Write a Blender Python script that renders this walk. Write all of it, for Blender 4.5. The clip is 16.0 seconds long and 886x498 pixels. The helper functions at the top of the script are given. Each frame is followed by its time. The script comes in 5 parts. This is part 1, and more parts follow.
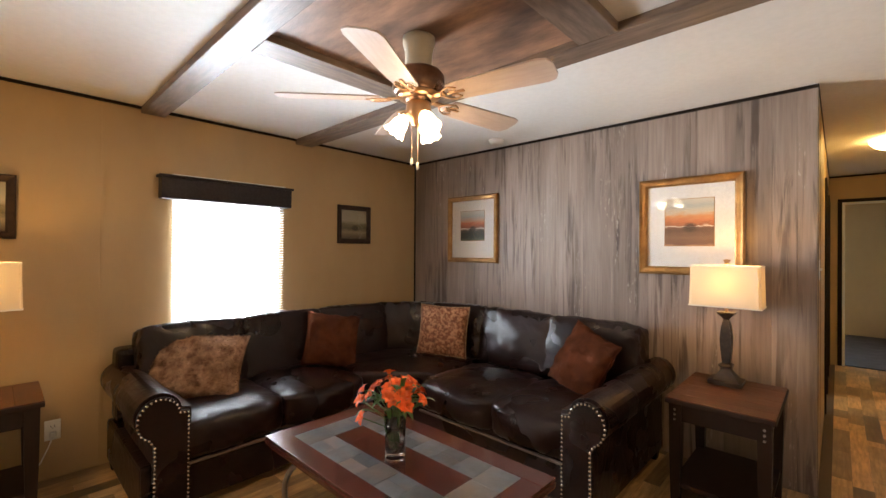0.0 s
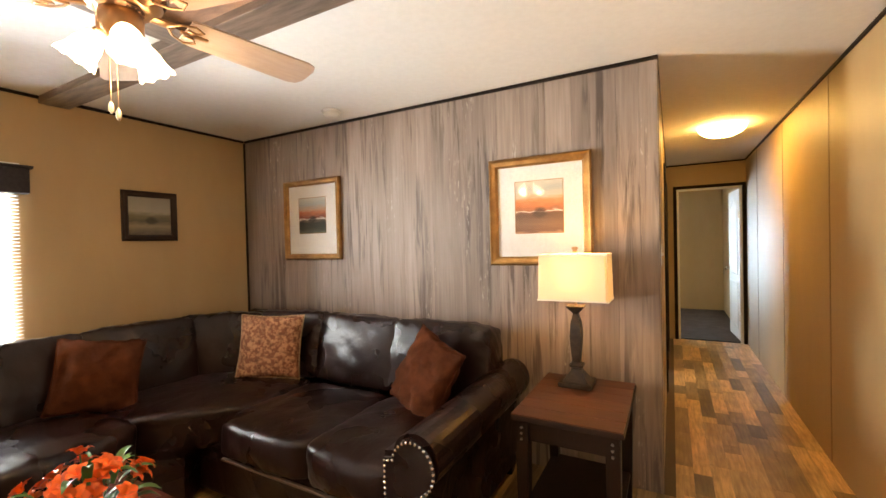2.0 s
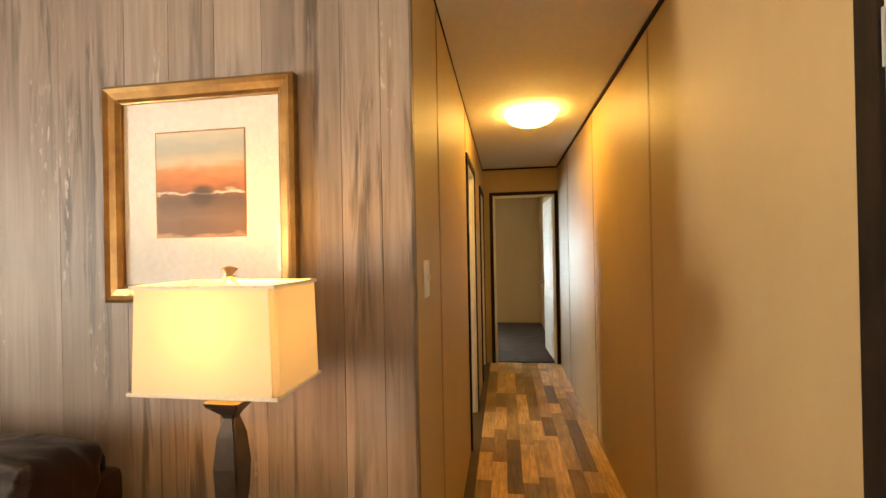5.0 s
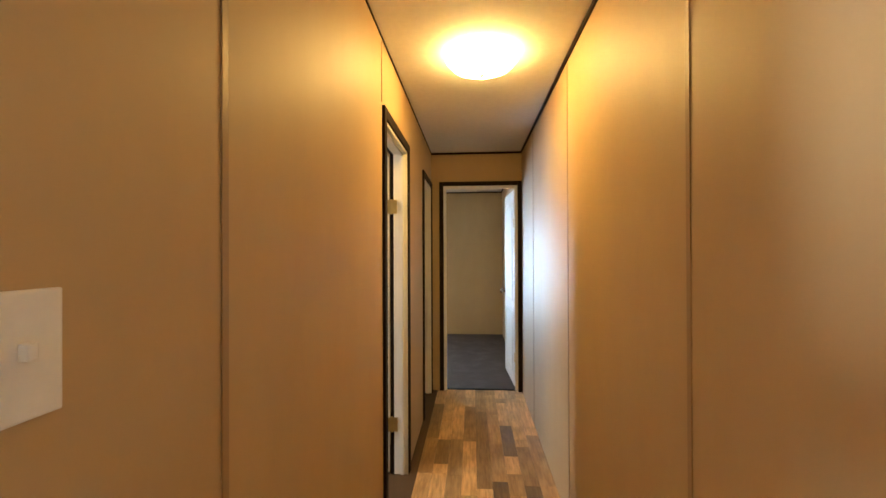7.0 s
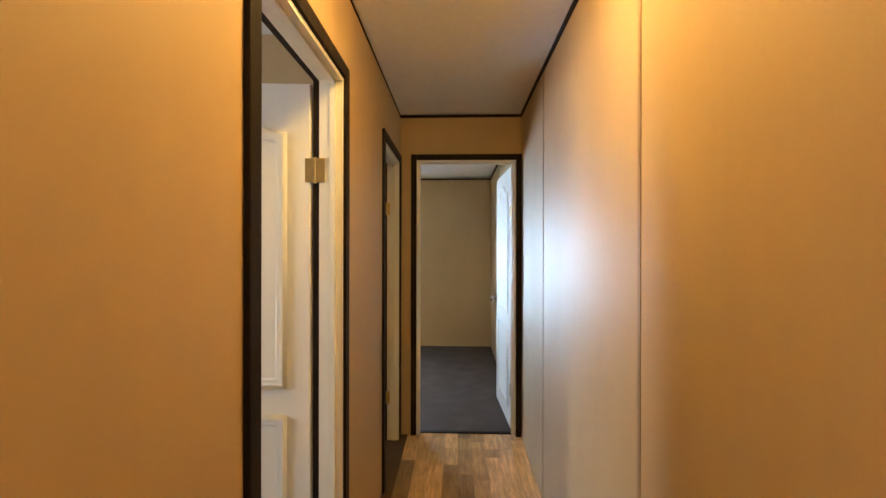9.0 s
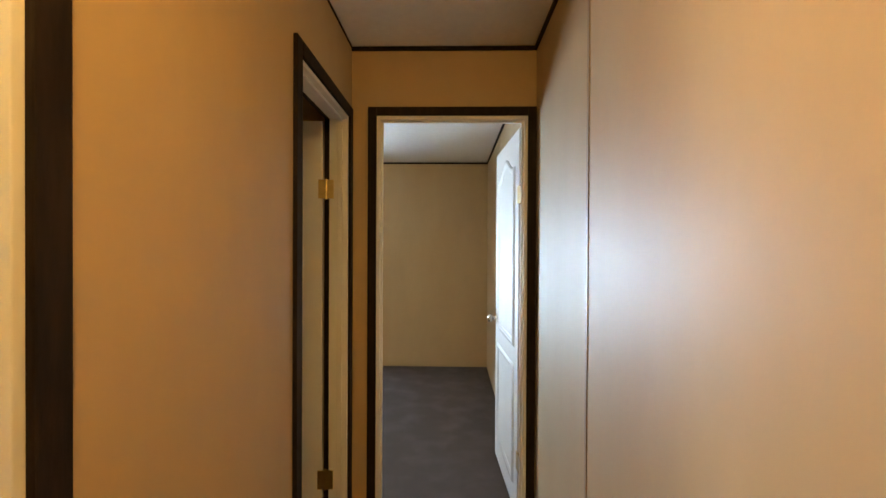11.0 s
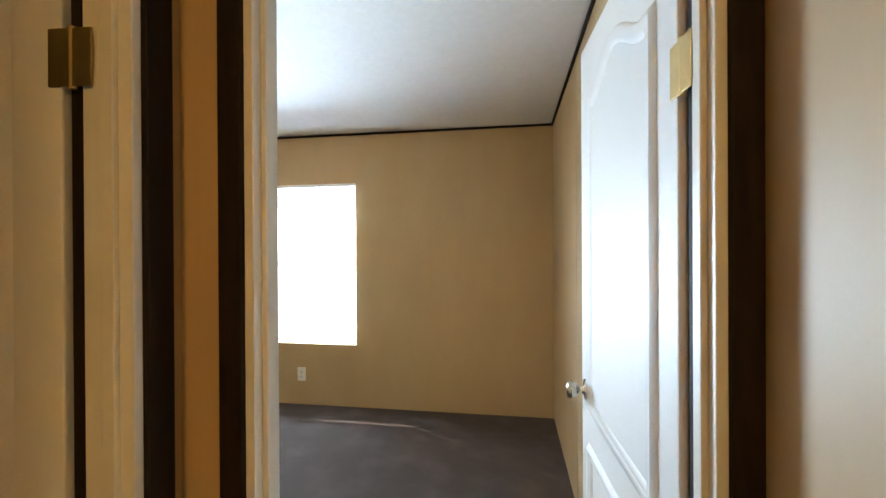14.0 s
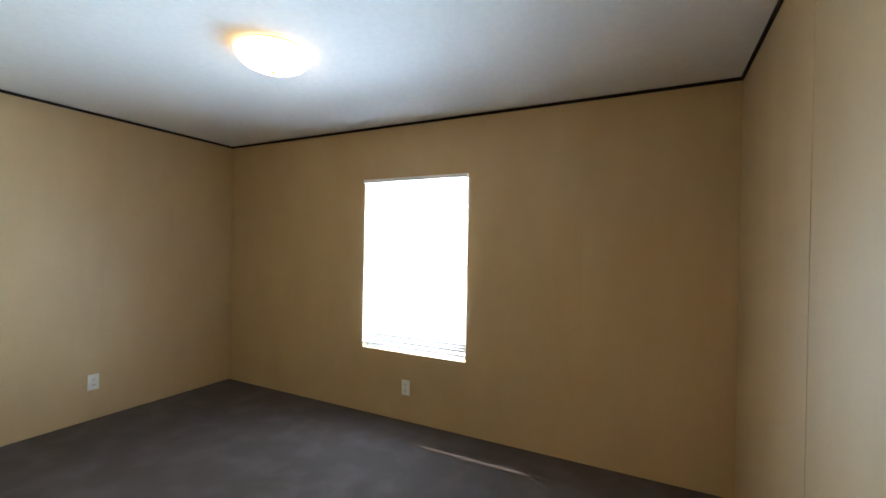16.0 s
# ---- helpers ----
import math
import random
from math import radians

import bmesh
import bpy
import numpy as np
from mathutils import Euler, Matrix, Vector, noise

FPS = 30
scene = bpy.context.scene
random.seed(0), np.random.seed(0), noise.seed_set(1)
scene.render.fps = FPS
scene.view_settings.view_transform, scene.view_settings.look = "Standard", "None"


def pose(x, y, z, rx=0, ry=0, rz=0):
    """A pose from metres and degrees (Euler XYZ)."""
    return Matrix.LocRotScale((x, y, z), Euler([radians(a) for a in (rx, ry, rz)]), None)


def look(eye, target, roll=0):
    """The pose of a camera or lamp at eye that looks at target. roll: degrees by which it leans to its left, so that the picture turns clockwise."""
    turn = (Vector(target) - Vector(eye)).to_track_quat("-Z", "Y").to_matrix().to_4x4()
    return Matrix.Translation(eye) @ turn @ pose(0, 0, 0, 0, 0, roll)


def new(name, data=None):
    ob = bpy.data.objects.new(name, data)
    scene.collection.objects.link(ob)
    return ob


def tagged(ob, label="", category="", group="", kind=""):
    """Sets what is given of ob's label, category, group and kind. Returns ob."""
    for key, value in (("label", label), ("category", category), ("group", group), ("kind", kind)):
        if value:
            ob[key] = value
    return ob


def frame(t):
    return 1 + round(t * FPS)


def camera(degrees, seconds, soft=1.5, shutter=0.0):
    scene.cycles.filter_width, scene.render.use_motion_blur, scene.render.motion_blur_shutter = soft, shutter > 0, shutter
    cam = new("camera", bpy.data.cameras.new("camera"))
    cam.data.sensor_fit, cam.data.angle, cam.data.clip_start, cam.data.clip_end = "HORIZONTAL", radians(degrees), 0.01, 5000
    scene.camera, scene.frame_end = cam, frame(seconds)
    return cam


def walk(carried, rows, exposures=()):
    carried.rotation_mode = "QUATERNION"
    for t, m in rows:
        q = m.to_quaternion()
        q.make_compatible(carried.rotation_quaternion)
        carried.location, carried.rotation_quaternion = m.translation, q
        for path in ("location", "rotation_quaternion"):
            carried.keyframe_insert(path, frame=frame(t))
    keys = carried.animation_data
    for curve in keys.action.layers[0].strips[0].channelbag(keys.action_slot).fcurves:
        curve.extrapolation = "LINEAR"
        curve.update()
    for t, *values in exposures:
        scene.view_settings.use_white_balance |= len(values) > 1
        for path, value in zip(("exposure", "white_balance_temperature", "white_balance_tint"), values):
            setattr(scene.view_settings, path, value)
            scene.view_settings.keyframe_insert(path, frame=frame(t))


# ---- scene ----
cam = camera(93.1, 16.0)
PATH = [
    (0, (0.083, 0.387, 1.348), (-1.288, 1.843, 1.358), 0.4),
    (0.5, (0.075, 0.519, 1.361), (-1.207, 2.054, 1.358), -0.2),
    (1, (0.066, 0.693, 1.358), (-1.121, 2.302, 1.345), -0.7),
    (1.5, (0.071, 0.855, 1.354), (-1.01, 2.537, 1.333), -1.1),
    (2, (0.055, 1.046, 1.351), (-0.902, 2.801, 1.32), -1.4),
    (2.5, (0.059, 1.243, 1.342), (-0.775, 3.061, 1.316), -1.5),
    (3, (0.097, 1.471, 1.339), (-0.614, 3.34, 1.317), -1.7),
    (3.5, (0.134, 1.699, 1.346), (-0.458, 3.609, 1.331), -1.8),
    (4, (0.166, 1.923, 1.337), (-0.3, 3.868, 1.331), -1.7),
    (4.5, (0.193, 2.158, 1.343), (-0.172, 4.125, 1.341), -1.2),
    (5, (0.246, 2.381, 1.34), (-0.044, 4.359, 1.346), -1.1),
    (7.5, (0.406, 3.59, 1.343), (0.288, 5.587, 1.351), -0.0),
    (8, (0.407, 3.85, 1.335), (0.312, 5.847, 1.335), 0.1),
    (10.5, (0.446, 5.153, 1.346), (0.395, 7.152, 1.341), 0.2),
    (11, (0.477, 5.403, 1.358), (0.432, 7.403, 1.343), 0.3),
    (11.5, (0.48, 5.644, 1.339), (0.44, 7.644, 1.345), -0.2),
    (12, (0.484, 5.896, 1.334), (0.443, 7.895, 1.344), -0.3),
    (12.5, (0.506, 6.112, 1.327), (0.448, 8.111, 1.337), -0.4),
    (13, (0.536, 6.359, 1.335), (0.422, 8.355, 1.341), -0.6),
    (13.5, (0.542, 6.554, 1.335), (0.345, 8.544, 1.334), -0.6),
    (14, (0.539, 6.758, 1.33), (0.221, 8.733, 1.325), -0.3),
    (14.5, (0.517, 6.935, 1.325), (0.088, 8.888, 1.322), 0.2),
    (15, (0.502, 7.094, 1.33), (-0.075, 9.009, 1.325), 0.5),
    (15.5, (0.481, 7.233, 1.343), (-0.258, 9.092, 1.331), 0.8),
    (16, (0.463, 7.356, 1.341), (-0.442, 9.139, 1.333), 1.1),
]
# white balance and exposure stay steady but for a slow change in the hall and the last room
EXPOSURES = [(0.0, -0.3, 6450, 10), (1.0, -0.15, 7000, 10), (2.0, 0.15, 7300, 10), (3.0, 0.25, 7500, 10), (5.0, -0.02, 8700, 10), (7.5, 0.15, 6200, 10), (10.5, 0.1, 6350, 10), (12.5, 0.42, 7800, 10), (14.0, 0.33, 6750, 10), (16.0, -0.3, 6500, 10)]
walk(cam, [(t, look(eye, target, roll)) for t, eye, target, roll in PATH], EXPOSURES)

# ---- plan: x to the right of the hall, y along it ----
WX, EX, WY, HX, DY, NY, SY, CZ = -3.27, 0.866, 3.50, 0.0, 7.375, 10.10, -4.0, 2.29
WIN_L = (1.218, 1.973, 0.52, 1.87)
WIN_S = (-2.45, -1.55, 0.52, 1.87)
WIN_A = (4.35, 5.15, 0.95, 1.80)
WIN_N = (-1.645, -0.734, 0.523, 1.872)

# ---- world and daylight ----
world = bpy.data.worlds.new("world")
scene.world = world
world.use_nodes = True
wn = world.node_tree.nodes
sky = wn.new("ShaderNodeTexSky")
sky.sky_type, sky.sun_disc = "NISHITA", False
SUN_DIR = Vector((-0.98, 0.55, 1.0)).normalized()
sky.sun_elevation = math.asin(SUN_DIR.z)
sky.sun_rotation = math.atan2(SUN_DIR.x, SUN_DIR.y)
world.node_tree.links.new(sky.outputs[0], wn["Background"].inputs[0])
wn["Background"].inputs[1].default_value = 0.12

sun = new("sun", bpy.data.lights.new("sun", "SUN"))
sun.data.energy, sun.data.angle, sun.data.color = 12.0, radians(0.5), (1, 0.95, 0.87)
sun.matrix_world = look(SUN_DIR * 20, (0, 0, 0))


def sky_panel(name, eye, target, w, h, watts, color=(0.80, 0.90, 1.0)):
    lamp = new(name, bpy.data.lights.new(name, "AREA"))
    lamp.data.shape, lamp.data.size, lamp.data.size_y = "RECTANGLE", w, h
    lamp.data.energy, lamp.data.color = watts, color
    lamp.matrix_world = look(eye, target)
    return lamp


def bulb(name, place, watts, color=(1.0, 0.62, 0.28), radius=0.04):
    lamp = new(name, bpy.data.lights.new(name, "POINT"))
    lamp.data.energy, lamp.data.color, lamp.data.shadow_soft_size = watts, color, radius
    lamp.location = place
    return lamp


def mid(a, b):
    return (a + b) / 2


WARM = (1.0, 0.60, 0.19)
LAMP_W, FAN_W = 9.0, 5.0
sky_panel("daylight_living", (WX - 0.35, mid(*WIN_L[:2]), 1.15), (WX, mid(*WIN_L[:2]), 1.18), 0.76, 1.3, 410, (0.84, 0.92, 1.0))
sky_panel("daylight_side", (WX - 0.2, mid(*WIN_S[:2]), 1.2), (0, mid(*WIN_S[:2]), 1.2), 0.92, 1.35, 120, (1.0, 0.96, 0.92))
sky_panel("daylight_bath", (WX - 0.2, mid(*WIN_A[:2]), 1.4), (0, mid(*WIN_A[:2]), 1.4), 0.8, 0.85, 85)
sky_panel("daylight_bedroom", (mid(*WIN_N[:2]), NY + 0.55, 1.12), (mid(*WIN_N[:2]), NY, 1.34), 0.92, 1.2, 390, (0.55, 0.76, 1.0))


# ---- materials ----
def mat(name, color, rough=0.6, metal=0.0, color2=None, scale=8.0, stretch=(1, 1, 1), detail=5.0, bump=0.0, bump_scale=None,
        spots=None, spot_scale=2.0, spot_amount=0.3, rnd="", spec=0.5, coat=0.0, spot_stretch=(1, 1, 1), contrast=(0.35, 0.65), rough_var=0.0, space="Object"):
    """Two colours mixed by stretched noise, larger stains over them, optional random tone and relief."""
    m = bpy.data.materials.new(name)
    m.use_nodes = True
    n, l = m.node_tree.nodes, m.node_tree.links
    b = n["Principled BSDF"]
    b.inputs["Roughness"].default_value, b.inputs["Metallic"].default_value = rough, metal
    b.inputs["Specular IOR Level"].default_value, b.inputs["Coat Weight"].default_value = spec, coat
    co = n.new("ShaderNodeTexCoord")
    mp = n.new("ShaderNodeMapping")
    mp.inputs["Scale"].default_value = stretch
    src = co.outputs[space]
    if rnd:
        r = n.new("ShaderNodeObjectInfo").outputs["Random"] if rnd == "object" else n.new("ShaderNodeNewGeometry").outputs["Random Per Island"]
        shift = n.new("ShaderNodeVectorMath")
        shift.operation = "MULTIPLY_ADD"
        mul = n.new("ShaderNodeCombineXYZ")
        for i, k in enumerate((37.0, 53.0, 71.0)):
            mm = n.new("ShaderNodeMath")
            mm.operation = "MULTIPLY"
            mm.inputs[1].default_value = k
            l.new(r, mm.inputs[0])
            l.new(mm.outputs[0], mul.inputs[i])
        add = n.new("ShaderNodeVectorMath")
        l.new(src, add.inputs[0])
        l.new(mul.outputs[0], add.inputs[1])
        src = add.outputs[0]
        n.remove(shift)
    l.new(src, mp.inputs[0])
    noise_tex = n.new("ShaderNodeTexNoise")
    noise_tex.inputs["Scale"].default_value, noise_tex.inputs["Detail"].default_value = scale, detail
    noise_tex.inputs["Roughness"].default_value = 0.62
    l.new(mp.outputs[0], noise_tex.inputs["Vector"])
    ramp = n.new("ShaderNodeMapRange")
    ramp.inputs["From Min"].default_value, ramp.inputs["From Max"].default_value = contrast
    l.new(noise_tex.outputs["Fac"], ramp.inputs["Value"])
    mix = n.new("ShaderNodeMix")
    mix.data_type = "RGBA"
    c2 = color2 or tuple(c * 0.88 for c in color)
    mix.inputs["A"].default_value, mix.inputs["B"].default_value = (*color, 1), (*c2, 1)
    l.new(ramp.outputs[0], mix.inputs["Factor"])
    out = mix.outputs["Result"]
    st = n.new("ShaderNodeTexNoise")
    st.inputs["Scale"].default_value, st.inputs["Detail"].default_value = spot_scale, 3
    sm = n.new("ShaderNodeMapping")
    sm.inputs["Scale"].default_value = spot_stretch
    l.new(src, sm.inputs[0])
    l.new(sm.outputs[0], st.inputs["Vector"])
    sr = n.new("ShaderNodeMapRange")
    sr.inputs["From Min"].default_value, sr.inputs["From Max"].default_value = 0.45, 0.75
    sr.inputs["To Max"].default_value = spot_amount
    l.new(st.outputs["Fac"], sr.inputs["Value"])
    mix2 = n.new("ShaderNodeMix")
    mix2.data_type = "RGBA"
    l.new(sr.outputs[0], mix2.inputs["Factor"])
    l.new(out, mix2.inputs["A"])
    mix2.inputs["B"].default_value = (*(spots or tuple(c * 0.8 for c in color)), 1)
    out = mix2.outputs["Result"]
    if rnd:
        hsv = n.new("ShaderNodeHueSaturation")
        vr = n.new("ShaderNodeMapRange")
        vr.inputs["To Min"].default_value, vr.inputs["To Max"].default_value = m_range.get(name, (0.75, 1.2))
        skew = n.new("ShaderNodeMath")
        skew.operation = "POWER"
        skew.inputs[1].default_value = 1.3 if name.startswith("plank") else 1.0
        l.new(r, skew.inputs[0])
        l.new(skew.outputs[0], vr.inputs["Value"])
        l.new(vr.outputs[0], hsv.inputs["Value"])
        l.new(out, hsv.inputs["Color"])
        out = hsv.outputs["Color"]
    l.new(out, b.inputs["Base Color"])
    if rough_var:
        rr = n.new("ShaderNodeMapRange")
        rr.inputs["To Min"].default_value, rr.inputs["To Max"].default_value = rough - rough_var, rough + rough_var
        l.new(st.outputs["Fac"], rr.inputs["Value"])
        l.new(rr.outputs[0], b.inputs["Roughness"])
    if bump:
        bn = n.new("ShaderNodeTexNoise")
        bn.inputs["Scale"].default_value, bn.inputs["Detail"].default_value = bump_scale or scale * 6, 4
        l.new(mp.outputs[0], bn.inputs["Vector"])
        bp = n.new("ShaderNodeBump")
        bp.inputs["Strength"].default_value, bp.inputs["Distance"].default_value = bump, 0.004
        l.new(bn.outputs["Fac"], bp.inputs["Height"])
        l.new(bp.outputs[0], b.inputs["Normal"])
    return m


m_range = {"plank": (1.25, 0.20), "plank_field": (1.25, 0.20), "slate": (0.6, 1.35)}


def glow(name, color, strength):
    m = bpy.data.materials.new(name)
    m.use_nodes = True
    b = m.node_tree.nodes["Principled BSDF"]
    b.inputs["Base Color"].default_value = (0.9, 0.87, 0.8, 1)
    b.inputs["Emission Color"].default_value, b.inputs["Emission Strength"].default_value = (*color, 1), strength
    return m


def clear_glass(name, gloss=0.06):
    """Thin glazing: mostly clear, with a mirror's share that grows at a slant."""
    m = bpy.data.materials.new(name)
    m.use_nodes = True
    n, l = m.node_tree.nodes, m.node_tree.links
    fr, sh = n.new("ShaderNodeLayerWeight"), n.new("ShaderNodeMapRange")
    pw = n.new("ShaderNodeMath")
    pw.operation = "POWER"
    pw.inputs[1].default_value = 4.0
    l.new(fr.outputs["Facing"], pw.inputs[0])
    sh.inputs["To Min"].default_value, sh.inputs["To Max"].default_value = gloss, 0.95
    l.new(pw.outputs[0], sh.inputs["Value"])
    gl, tr, mx = n.new("ShaderNodeBsdfGlossy"), n.new("ShaderNodeBsdfTransparent"), n.new("ShaderNodeMixShader")
    gl.inputs["Roughness"].default_value = 0.03
    l.new(sh.outputs[0], mx.inputs[0])
    l.new(tr.outputs[0], mx.inputs[1])
    l.new(gl.outputs[0], mx.inputs[2])
    l.new(mx.outputs[0], n["Material Output"].inputs[0])
    return m


def thin_cloth(name, color, through_share):
    m = bpy.data.materials.new(name)
    m.use_nodes = True
    n, l = m.node_tree.nodes, m.node_tree.links
    tl, mx = n.new("ShaderNodeBsdfTranslucent"), n.new("ShaderNodeMixShader")
    wv = n.new("ShaderNodeTexNoise")
    wv.inputs["Scale"].default_value = 260
    bp = n.new("ShaderNodeBump")
    bp.inputs["Strength"].default_value, bp.inputs["Distance"].default_value = 0.25, 0.001
    l.new(wv.outputs["Fac"], bp.inputs["Height"])
    l.new(bp.outputs[0], n["Principled BSDF"].inputs["Normal"])
    n["Principled BSDF"].inputs["Base Color"].default_value = (*color, 1)
    n["Principled BSDF"].inputs["Roughness"].default_value = 0.9
    tl.inputs[0].default_value = (*color, 1)
    mx.inputs[0].default_value = through_share
    l.new(n["Principled BSDF"].outputs[0], mx.inputs[1])
    l.new(tl.outputs[0], mx.inputs[2])
    l.new(mx.outputs[0], n["Material Output"].inputs[0])
    return m


def creases(m, scale, strength):
    """Long soft folds on top of a material's fine relief."""
    n, l = m.node_tree.nodes, m.node_tree.links
    fine = n["Principled BSDF"].inputs["Normal"].links[0].from_node
    nz, sub, ab = n.new("ShaderNodeTexNoise"), n.new("ShaderNodeMath"), n.new("ShaderNodeMath")
    nz.inputs["Scale"].default_value, nz.inputs["Detail"].default_value, nz.inputs["Distortion"].default_value = scale, 3, 1.2
    co = n.new("ShaderNodeTexCoord")
    l.new(co.outputs["Object"], nz.inputs["Vector"])
    sub.operation, ab.operation = "SUBTRACT", "ABSOLUTE"
    sub.inputs[1].default_value = 0.5
    l.new(nz.outputs["Fac"], sub.inputs[0])
    l.new(sub.outputs[0], ab.inputs[0])
    bp = n.new("ShaderNodeBump")
    bp.inputs["Strength"].default_value, bp.inputs["Distance"].default_value = strength, 0.05
    l.new(ab.outputs[0], bp.inputs["Height"])
    l.new(fine.outputs[0], bp.inputs["Normal"])
    l.new(bp.outputs[0], n["Principled BSDF"].inputs["Normal"])


def weathered_boards(name):
    """Grey-brown printed boards: broad tone, fine grain, sparse dark streaks and pale worn flakes."""
    m = bpy.data.materials.new(name)
    m.use_nodes = True
    n, l = m.node_tree.nodes, m.node_tree.links
    b = n["Principled BSDF"]
    rnd, co = n.new("ShaderNodeObjectInfo"), n.new("ShaderNodeTexCoord")
    sh, add = n.new("ShaderNodeVectorMath"), n.new("ShaderNodeVectorMath")
    sh.operation = "SCALE"
    sh.inputs[0].default_value = (37, 53, 71)
    l.new(rnd.outputs["Random"], sh.inputs["Scale"])
    l.new(co.outputs["Object"], add.inputs[0])
    l.new(sh.outputs[0], add.inputs[1])

    def layer(stretch, detail, lo, hi, wobble=0.0):
        mp, nz, mr = n.new("ShaderNodeMapping"), n.new("ShaderNodeTexNoise"), n.new("ShaderNodeMapRange")
        mp.inputs["Scale"].default_value = stretch
        nz.inputs["Scale"].default_value, nz.inputs["Detail"].default_value, nz.inputs["Distortion"].default_value = 1.0, detail, wobble
        nz.inputs["Roughness"].default_value = 0.6
        mr.inputs["From Min"].default_value, mr.inputs["From Max"].default_value = lo, hi
        l.new(add.outputs[0], mp.inputs[0])
        l.new(mp.outputs[0], nz.inputs["Vector"])
        l.new(nz.outputs["Fac"], mr.inputs["Value"])
        return mr.outputs[0]

    def times(a, k):
        mm = n.new("ShaderNodeMath")
        mm.operation = "MULTIPLY"
        l.new(a, mm.inputs[0])
        if isinstance(k, float):
            mm.inputs[1].default_value = k
        else:
            l.new(k, mm.inputs[1])
        return mm.outputs[0]

    def over(base, color, fac):
        mx = n.new("ShaderNodeMix")
        mx.data_type = "RGBA"
        l.new(fac, mx.inputs["Factor"])
        if isinstance(base, tuple):
            mx.inputs["A"].default_value = (*base, 1)
        else:
            l.new(base, mx.inputs["A"])
        mx.inputs["B"].default_value = (*color, 1)
        return mx.outputs["Result"]

    grain = layer((70, 70, 2.2), 4, 0.3, 0.7)
    c = over((0.385, 0.300, 0.250), (0.250, 0.186, 0.150), layer((9, 9, 0.7), 5, 0.34, 0.66))
    c = over(c, (0.14, 0.098, 0.074), times(grain, 0.42))
    zone = layer((3.0, 3.0, 1.1), 2, 0.42, 0.56)
    c = over(c, (0.085, 0.058, 0.045), times(layer((26, 26, 1.5), 6, 0.50, 0.62, 0.6), times(zone, 0.85)))
    c = over(c, (0.52, 0.44, 0.37), times(layer((55, 55, 14), 6, 0.58, 0.64), times(layer((5, 5, 0.9), 2, 0.55, 0.64), 0.7)))
    hsv, vr = n.new("ShaderNodeHueSaturation"), n.new("ShaderNodeMapRange")
    vr.inputs["To Min"].default_value, vr.inputs["To Max"].default_value = 0.80, 1.12
    l.new(rnd.outputs["Random"], vr.inputs["Value"])
    l.new(vr.outputs[0], hsv.inputs["Value"])
    l.new(c, hsv.inputs["Color"])
    l.new(hsv.outputs[0], b.inputs["Base Color"])
    b.inputs["Roughness"].default_value = 0.58
    bp = n.new("ShaderNodeBump")
    bp.inputs["Strength"].default_value, bp.inputs["Distance"].default_value = 0.3, 0.002
    l.new(grain, bp.inputs["Height"])
    l.new(bp.outputs[0], b.inputs["Normal"])
    return m


M_WALL = mat("tan_wallboard", (0.475, 0.33, 0.165), 0.54, color2=(0.44, 0.30, 0.145), scale=3, stretch=(1, 1, 0.4), bump=0.035, bump_scale=140, spots=(0.40, 0.27, 0.14), spot_scale=0.8, spot_amount=0.25, rough_var=0.06)
M_CEIL = mat("white_ceiling", (0.80, 0.79, 0.77), 0.75, color2=(0.76, 0.75, 0.73), scale=30, bump=0.10, bump_scale=90, spot_amount=0.06)
M_BOARD = weathered_boards("board")
M_BEAM = mat("beam_wood", (0.25, 0.18, 0.135), 0.5, color2=(0.12, 0.085, 0.065), scale=4, stretch=(1.2, 9, 9), detail=8, bump=0.2, spots=(0.10, 0.07, 0.05))
M_BEAMY = mat("beam_wood_across", (0.25, 0.18, 0.135), 0.5, color2=(0.12, 0.085, 0.065), scale=4, stretch=(9, 1.2, 9), detail=8, bump=0.2, spots=(0.10, 0.07, 0.05))
M_PANEL = mat("ceiling_panel_wood", (0.40, 0.225, 0.14), 0.42, color2=(0.19, 0.11, 0.075), scale=3, stretch=(1.6, 5, 5), detail=9, bump=0.2, spots=(0.06, 0.042, 0.036), spot_scale=3.2, spot_stretch=(0.8, 1.6, 1), spot_amount=0.95)
M_PLANK = mat("plank", (0.74, 0.48, 0.21), 0.30, color2=(0.44, 0.25, 0.10), scale=5, stretch=(12, 1.2, 12), detail=7, bump=0.1, spots=(0.20, 0.11, 0.05), spot_scale=5, spot_amount=0.5, rnd="object")
M_PLANKS = mat("plank_field", (0.74, 0.48, 0.21), 0.30, color2=(0.44, 0.25, 0.10), scale=5, stretch=(12, 1.2, 12), detail=7, bump=0.1, spots=(0.20, 0.11, 0.05), spot_scale=5, spot_amount=0.5, rnd="island")
M_SUB = mat("subfloor", (0.10, 0.06, 0.03), 0.7)
M_CARPET = mat("carpet", (0.102, 0.078, 0.064), 0.95, color2=(0.065, 0.054, 0.049), scale=260, detail=3, bump=1.0, bump_scale=420, spots=(0.14, 0.12, 0.11), spot_scale=5, spot_amount=0.5, spec=0.1)
M_DARK = mat("dark_trim", (0.012, 0.008, 0.006), 0.6, spec=0.12, color2=(0.024, 0.015, 0.010), scale=6, stretch=(6, 6, 1), bump=0.1)
M_JAMB = mat("cream_jamb", (0.74, 0.71, 0.63), 0.42, color2=(0.70, 0.66, 0.57), scale=5, stretch=(5, 5, 0.6), bump=0.05)
